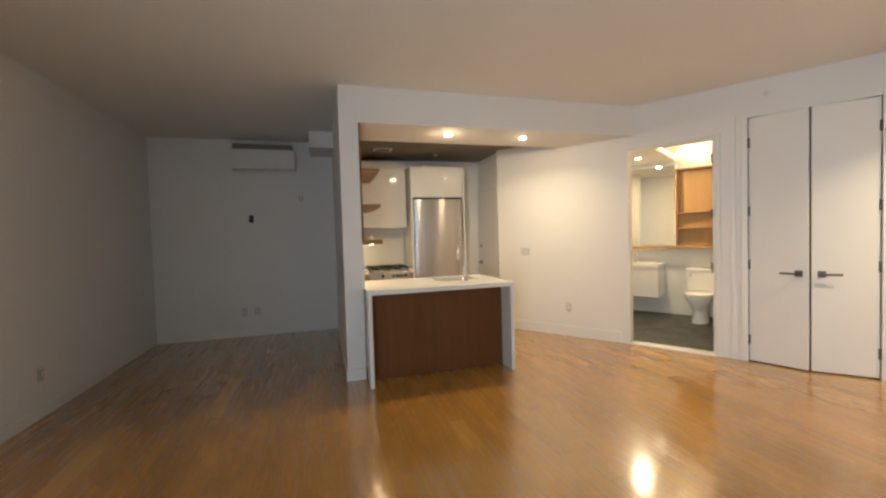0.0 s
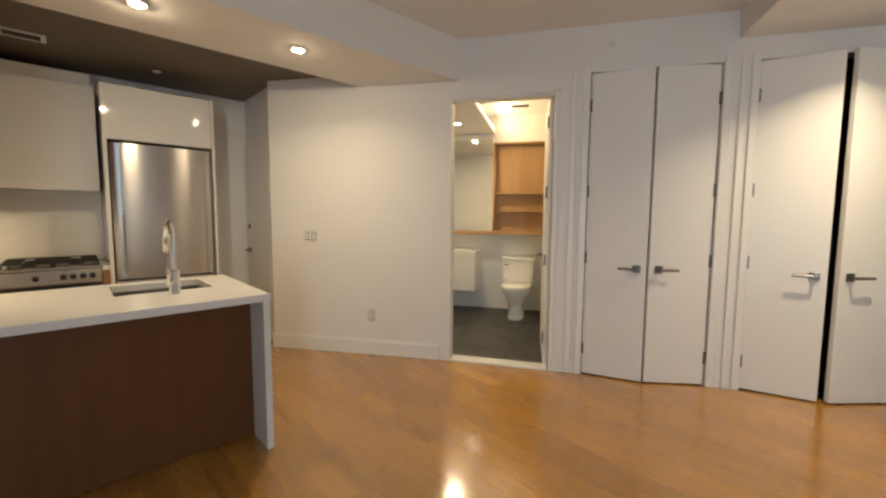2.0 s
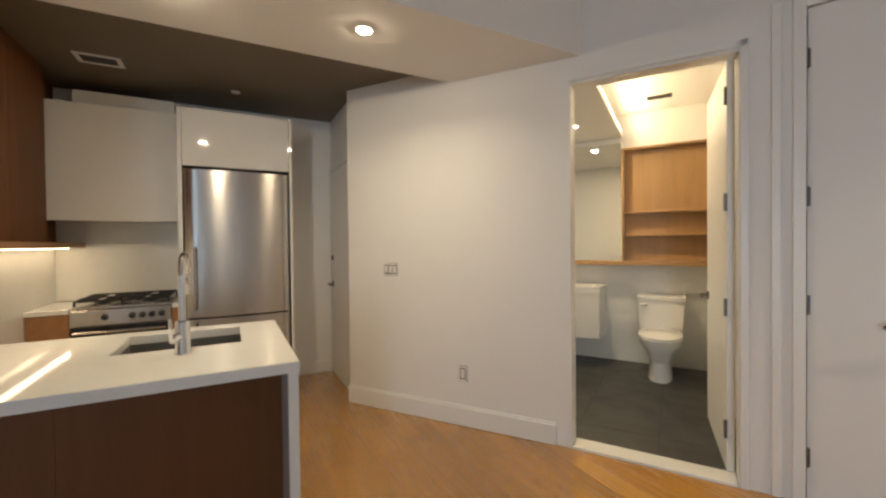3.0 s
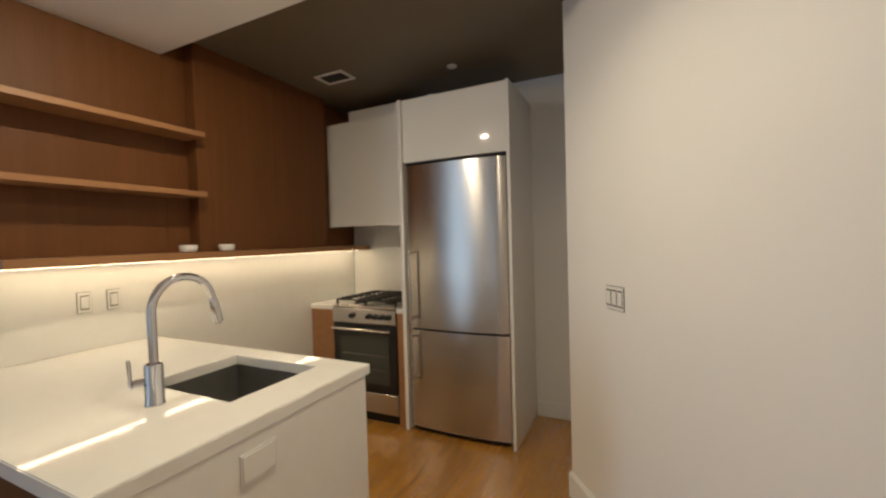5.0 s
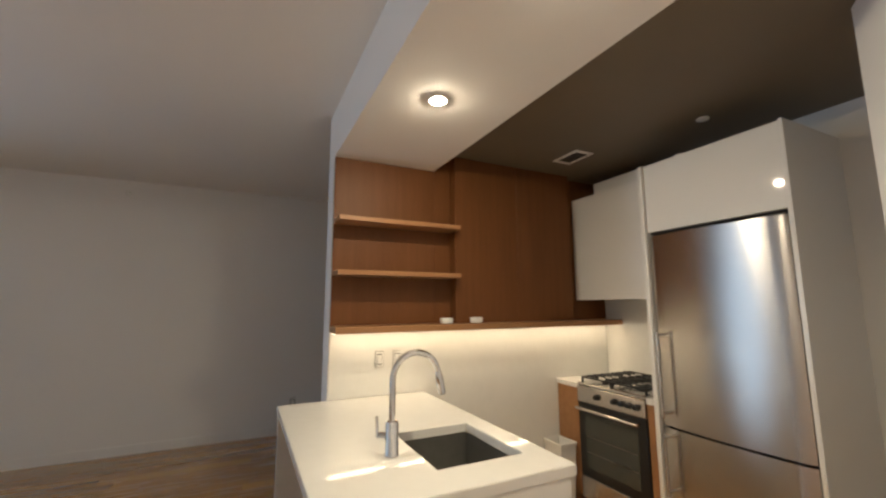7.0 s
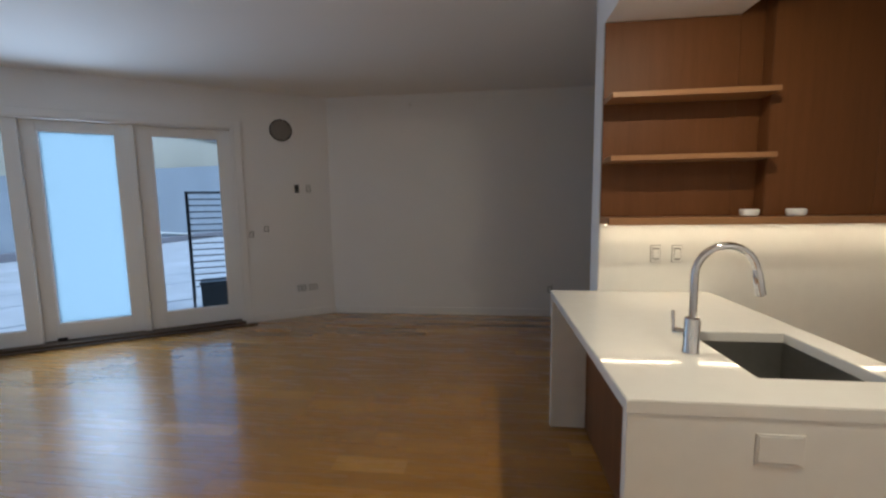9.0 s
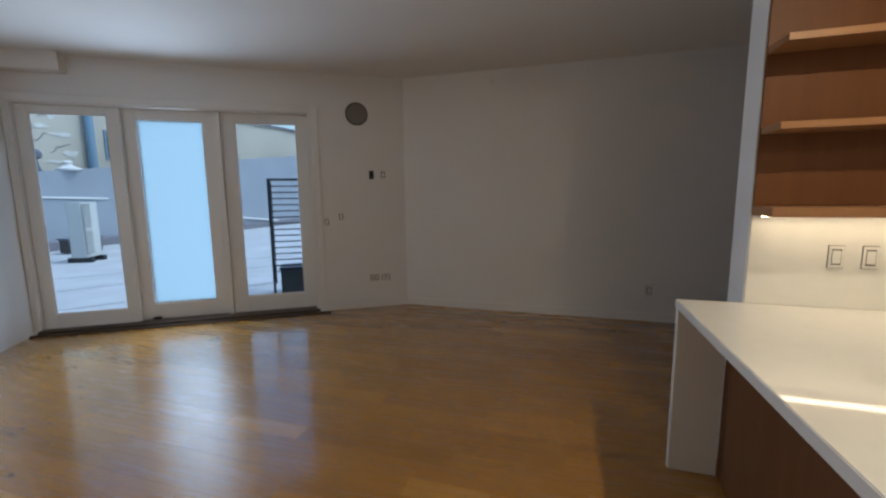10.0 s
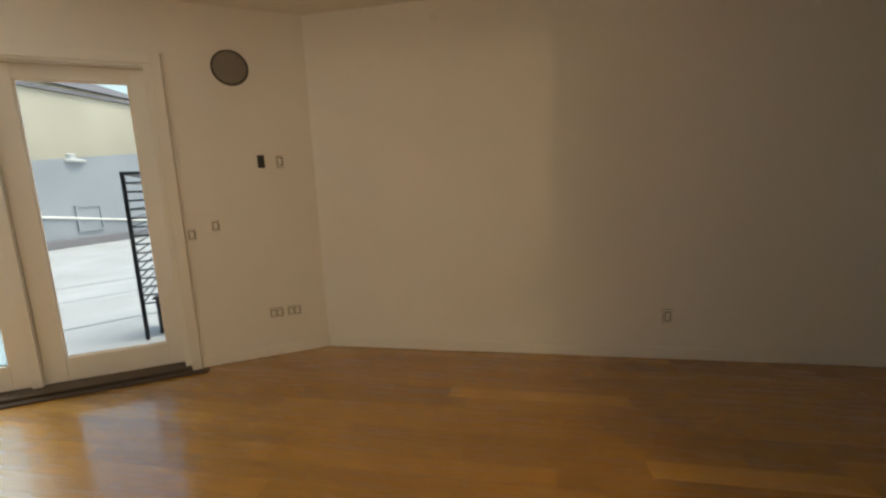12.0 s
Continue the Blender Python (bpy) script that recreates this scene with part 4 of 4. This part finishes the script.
# ---- terrace and distance ----
structure("ground", boxes((-300, 300, -300, 300, -0.35, -0.15)), TERRACE, "pale grey coated roof terrace", "ground")
PY = -15.7


def sloped_wall(x0, x1, y0, y1, z0, top0, top1):
    return loft([[(x0, y0, z0), (x0, y1, z0), (x0, y1, top0), (x0, y0, top0)], [(x1, y0, z0), (x1, y1, z0), (x1, y1, top1), (x1, y0, top1)]])


structure("wall_parapet", sloped_wall(-40, 6, PY - 0.3, PY, -0.15, 6.2, 0.6), PARAPET, "grey rendered wall across the terrace", "wall")
structure("parapet_kerb", boxes((-40, 6, PY + 0.001, PY + 0.25, -0.15, 0.12), bevel=0.02), ROOFING, "grey upstand at the foot of the terrace wall", "kerb")
bld = thing("beige_building", pose(0, -18.0, 0), "beige stucco neighbouring building behind the wall", "building", kind="structure")
part("wall", sloped_wall(-45, -12.4, -3, 0, -0.15, 6.1, 5.45), STUCCO, bld)
part("wall", boxes((-12.4, 8, -3, 0.0, -0.15, 9.0)), STUCCO, bld)
part("coping", loft([[(x, -3.1, z), (x, 0.12, z), (x, 0.12, z + 0.14), (x, -3.1, z + 0.14)] for x, z in ((-45, 6.102), (-12.42, 5.452))]), ROOFING, bld)
for x in (-11.7,):
    w = part("window", boxes((x, x + 0.62, 0.001, 0.05, 2.95, 4.10), bevel=0.01), BLUEPIPE, bld, "blue framed window")
    part("pane", boxes((x + 0.07, x + 0.55, 0.051, 0.06, 3.02, 4.03)), WINGLASS, w)
part("downpipe", tube([(-10.5, 0.16, -0.1), (-10.5, 0.16, 5.6)], 0.15, 14), BLUEPIPE, bld, "blue grey downpipe", smooth=True)
for x, z, w, h in ((-9.35, 4.55, 0.34, 0.34), (-9.9, 3.05, 0.28, 0.16), (-9.7, 3.72, 0.42, 0.10), (-9.05, 3.95, 0.30, 0.09), (-8.2, 4.9, 0.22, 0.30), (-9.95, 4.85, 0.16, 0.22), (-9.3, 2.75, 0.35, 0.08)):
    part("render_patch", loft([[(x + w * math.cos(a) * (0.8 + 0.3 * math.sin(3 * a + 5 * x)), y, z + h * math.sin(a) * (0.8 + 0.3 * math.cos(4 * a + 3 * z))) for a in np.linspace(0, 5.9, 15)] for y in (0.001, 0.02)]), FLAKE, bld, "patch of flaked pale render")
crng = random.Random(11)
for x, z in ((-9.6, 4.4), (-9.2, 3.7), (-8.7, 4.2), (-9.9, 3.4), (-8.3, 3.4)):
    pts, p = [], [x, 0.004, z]
    for k in range(9):
        pts.append(tuple(p))
        p = [p[0] + crng.uniform(0.02, 0.13), 0.004, p[2] + crng.uniform(-0.10, 0.06)]
    part("crack", tube(pts, 0.014, 5), ROOFING, bld)
far_roof = thing("far_roof", pose(-19.0, -26, 0), "low grey pitched roof of a far building", "building", kind="structure")
part("wall", boxes((-4.5, 4.5, -3, 3, -0.15, 7.0)), STUCCO, far_roof)
part("roof", loft([[(-5, -3.3, 7.0), (5, -3.3, 7.0), (5, 3.3, 7.0), (-5, 3.3, 7.0)], [(-2.5, -0.2, 8.3), (2.5, -0.2, 8.3), (2.5, 0.2, 8.3), (-2.5, 0.2, 8.3)]]), ROOFING, far_roof)
part("chimney", boxes((2.0, 2.7, 1.0, 1.7, 7.0, 9.2), bevel=0.03), ROOFING, far_roof)
stack = thing("vent_stack", pose(-7.75, PY - 0.6, -0.15), "dusty grey round roof vent stack with cap", "vent stack")
part("pipe", lathe([(0.27, 0), (0.27, 2.3), (0.20, 2.55), (0.15, 2.80)], 20), DUSTY, stack, smooth=True)
part("cap", lathe([(0.15, 2.80), (0.25, 2.85), (0.28, 2.95), (0.25, 3.06), (0.10, 3.14)], 20), DUSTY, stack, smooth=True)
skl = thing("roof_cowl", pose(-8.45, PY - 0.15, 2.33), "white metal roof cowl on the wall", "vent")
part("cap", lathe([(0.30, 0.0), (0.34, 0.04), (0.12, 0.16), (0.10, 0.24), (0.16, 0.26), (0.05, 0.32)], 20), PLASTIC, skl, smooth=True)
skl2 = thing("roof_cowl", pose(-12.45, PY - 0.15, 2.70), "white metal roof cowl on the wall", "vent")
part("cap", lathe([(0.38, 0.0), (0.40, 0.06), (0.12, 0.14), (0.12, 0.24), (0.18, 0.26), (0.05, 0.30)], 20), PLASTIC, skl2, smooth=True)
pipe = thing("wall_pipe", pose(0, PY + 0.028, 0), "white pipe running along the terrace wall", "pipe")
part("tube", tube([(-7.3, 0, 1.49), (-9.4, 0, 1.42)], 0.03, 10), PLASTIC, pipe, smooth=True)
pipe2 = thing("wall_pipe", pose(0, PY + 0.043, 0), "white pipe sloping along the terrace wall", "pipe")
part("tube", tube([(-11.0, 0, 0.92), (-18.0, 0, 0.12)], 0.045, 10), PLASTIC, pipe2, smooth=True)
hatch = thing("wall_hatch", pose(-12.6, PY + 0.001, 0.77), "small framed hatch window in the terrace wall", "hatch")
part("frame", boxes((-0.45, -0.37, 0, 0.06, -0.45, 0.45), (0.37, 0.45, 0, 0.06, -0.45, 0.45), (-0.37, 0.37, 0, 0.06, 0.38, 0.45), (-0.37, 0.37, 0, 0.06, -0.45, -0.38)), PARAPET, hatch)
part("pane", boxes((-0.37, 0.37, 0, 0.02, -0.38, 0.38)), PARAPET, hatch)

cond = thing("condenser_unit", pose(-6.42, -12.2, -0.15, 0, 0, 205), "pale outdoor air conditioning condenser on the terrace", "condenser")
part("case", boxes((-0.29, 0.29, -0.17, 0.17, 0.12, 1.50), bevel=0.02, seg=2), CREAM, cond)
part("grille_panel", boxes((-0.27, -0.04, -0.185, -0.171, 0.20, 1.45), bevel=0.004), BLACK, cond)
for x in (-0.27, -0.19, -0.115, -0.045):
    part("grille_bar", boxes((x, x + 0.02, -0.206, -0.186, 0.20, 1.45)), CREAM, cond)
part("grille_band", boxes((-0.27, -0.025, -0.208, -0.187, 0.80, 0.86)), CREAM, cond)
for k in range(22):
    part("slat", boxes((-0.27, -0.04, -0.202, -0.186, 0.22 + k * 0.055, 0.242 + k * 0.055)), CREAM, cond)
for x in (-0.22, 0.22):
    part("foot", boxes((x - 0.06, x + 0.06, -0.28, 0.28, 0.0, 0.12), bevel=0.01), RAILMETAL, cond)
crate = thing("roof_box", pose(-7.6, -14.3, -0.15), "low dark box on the terrace", "box")
part("body", boxes((-0.45, 0.45, -0.2, 0.2, 0.03, 0.40), bevel=0.02), GREYPLATE, crate)
part("lid", boxes((-0.48, 0.48, -0.23, 0.23, 0.40, 0.45), bevel=0.01), DUSTY, crate)

seams = bmesh.new()
for v, turn in ((-7.6, 21), (-9.7, 26), (-11.2, 24)):
    box(seams, -14.0, 14.0, -0.014, 0.014, 0, 0.006, m=UV @ pose(2.0, v, -0.15, 0, 0, turn))
seam_ob = new("roofing_seams", mesh_of("roofing_seams", seams, PARAPET))
tagged(seam_ob, "grey seams of the coated roof terrace", "seams", kind="stuff")

# black railing outside the glass door
PV, PU = -6.38, 1.74
rail = thing("metal_railing", UV @ pose(PU, PV, -0.15), "black metal railing with horizontal bars outside", "railing")


def rail_side(dx, dy, length):
    d = Vector((dx, dy, 0))
    e = d * length
    for s in (0.0, 1.0):
        p = e * s
        part("post", boxes((p.x - 0.018, p.x + 0.018, p.y - 0.018, p.y + 0.018, 0.0, 1.84), bevel=0.003), RAILMETAL, rail)
    for k in range(15):
        z = 0.42 + k * 0.095
        part("bar", tube([d * 0.02 + Vector((0, 0, z)), e - d * 0.02 + Vector((0, 0, z))], 0.009, 8), RAILMETAL, rail)
    part("top_rail", tube([d * -0.02 + Vector((0, 0, 1.85)), e + d * 0.02 + Vector((0, 0, 1.85))], 0.018, 8), RAILMETAL, rail)


rail_side(-1, 0, 1.2)
rail_side(0.10, -0.995, 1.2)
planter = thing("planter_box", UV @ pose(PU - 0.5, PV - 0.35, -0.15), "dark planter box behind the railing", "planter")
part("body", boxes((-0.42, 0.42, -0.2, 0.2, 0.0, 0.42), bevel=0.01), RAILMETAL, planter)
part("rim", boxes((-0.44, 0.44, -0.22, 0.22, 0.42, 0.45), bevel=0.006), RAILMETAL, planter)

# dried paint specks on the floor near the glass doors
specks = bmesh.new()
srng = random.Random(3)
for k in range(34):
    cu, cv = 2.9 + srng.gauss(0, 0.35), -2.6 + srng.gauss(0, 0.45)
    cx, cy = uv(cu, cv)
    r = srng.uniform(0.004, 0.016)
    prism([(cx + r * srng.uniform(0.5, 1.3) * math.cos(a), cy + 2.0 * r * srng.uniform(0.4, 1.2) * math.sin(a)) for a in np.linspace(0, 5.5, 8)], 0.0, 0.0006, specks)
spk_ob = new("paint_specks", mesh_of("paint_specks", specks, GREYPLATE))
tagged(spk_ob, "dull dried specks on the glossy oak floor", "specks", kind="stuff")

# ---- floor planks, last ----
floor = tagged(new("floor"), "glossy honey oak plank floor", "floor", kind="structure")
PW = 0.13


def clip(poly, normal, limit):
    """The part of a flat polygon with normal . p <= limit."""
    out = []
    for k in range(len(poly)):
        a, b = poly[k], poly[(k + 1) % len(poly)]
        da, db = a[0] * normal[0] + a[1] * normal[1] - limit, b[0] * normal[0] + b[1] * normal[1] - limit
        if da <= 0:
            out.append(a)
        if da * db < 0:
            f = da / (da - db)
            out.append((a[0] + f * (b[0] - a[0]), a[1] + f * (b[1] - a[1])))
    return out


U2, V2 = (0.5373, -0.8434), (0.8434, 0.5373)
b_n = (BEND.to_3x3() @ Vector((0, 1, 0)))
BEND_N, BEND_L = (b_n.x, b_n.y), b_n.x * CORNER_X + b_n.y * CORNER_Y
rng = random.Random(7)
planks = []
x = XW
while x < 4.6:
    y = -6.6 - rng.random()
    while y < YN:
        ln = rng.choice((0.42, 0.55, 0.75, 0.95, 1.2, 1.4))
        q = [(x + 0.0001, y + 0.0001), (x + PW - 0.0001, y + 0.0001), (x + PW - 0.0001, y + ln - 0.0001), (x + 0.0001, y + ln - 0.0001)]
        q = clip(clip(clip(q, (0, 1), YN), (-V2[0], -V2[1]), -VW), U2, UE)
        if len(q) > 2:
            cx, cy = sum(p[0] for p in q) / len(q), sum(p[1] for p in q) / len(q)
            q = clip(q, (1, 0), 0.745) if max(p[1] for p in q) > 1.72 and cx < 0.80 else clip(clip(q, V2, VD), BEND_N, BEND_L)
        if len(q) > 2:
            planks.append(q)
        y += ln
    x += PW


def plank_mesh(q, z=0.0):
    bm = bmesh.new()
    drop = rng.uniform(0, 0.0001)
    cx, cy = sum(p[0] for p in q) / len(q), sum(p[1] for p in q) / len(q)
    low = [bm.verts.new((px, py, -0.02)) for px, py in q]
    mid = [bm.verts.new((px, py, -0.00016 - drop)) for px, py in q]
    top = []
    for px, py in q:
        dx, dy = cx - px, cy - py
        top.append(bm.verts.new((px + math.copysign(min(0.0005, abs(dx) * 0.1), dx), py + math.copysign(min(0.0005, abs(dy) * 0.1), dy), -drop)))
    bm.faces.new(top)
    for a, b in ((low, mid), (mid, top)):
        for k in range(len(q)):
            j = (k + 1) % len(q)
            bm.faces.new((a[k], a[j], b[j], b[k]))
    bmesh.ops.recalc_face_normals(bm, faces=bm.faces)
    return bm


pale = random.Random(19)
for q in planks:
    cx, cy = sum(p[0] for p in q) / len(q), sum(p[1] for p in q) / len(q)
    patch = abs(cx + 0.91) < 0.062 and min(p[1] for p in q) < -1.05 < max(p[1] for p in q)
    part("plank", plank_mesh(q), OAKPALE if patch or pale.random() < 0.022 else OAK, floor)
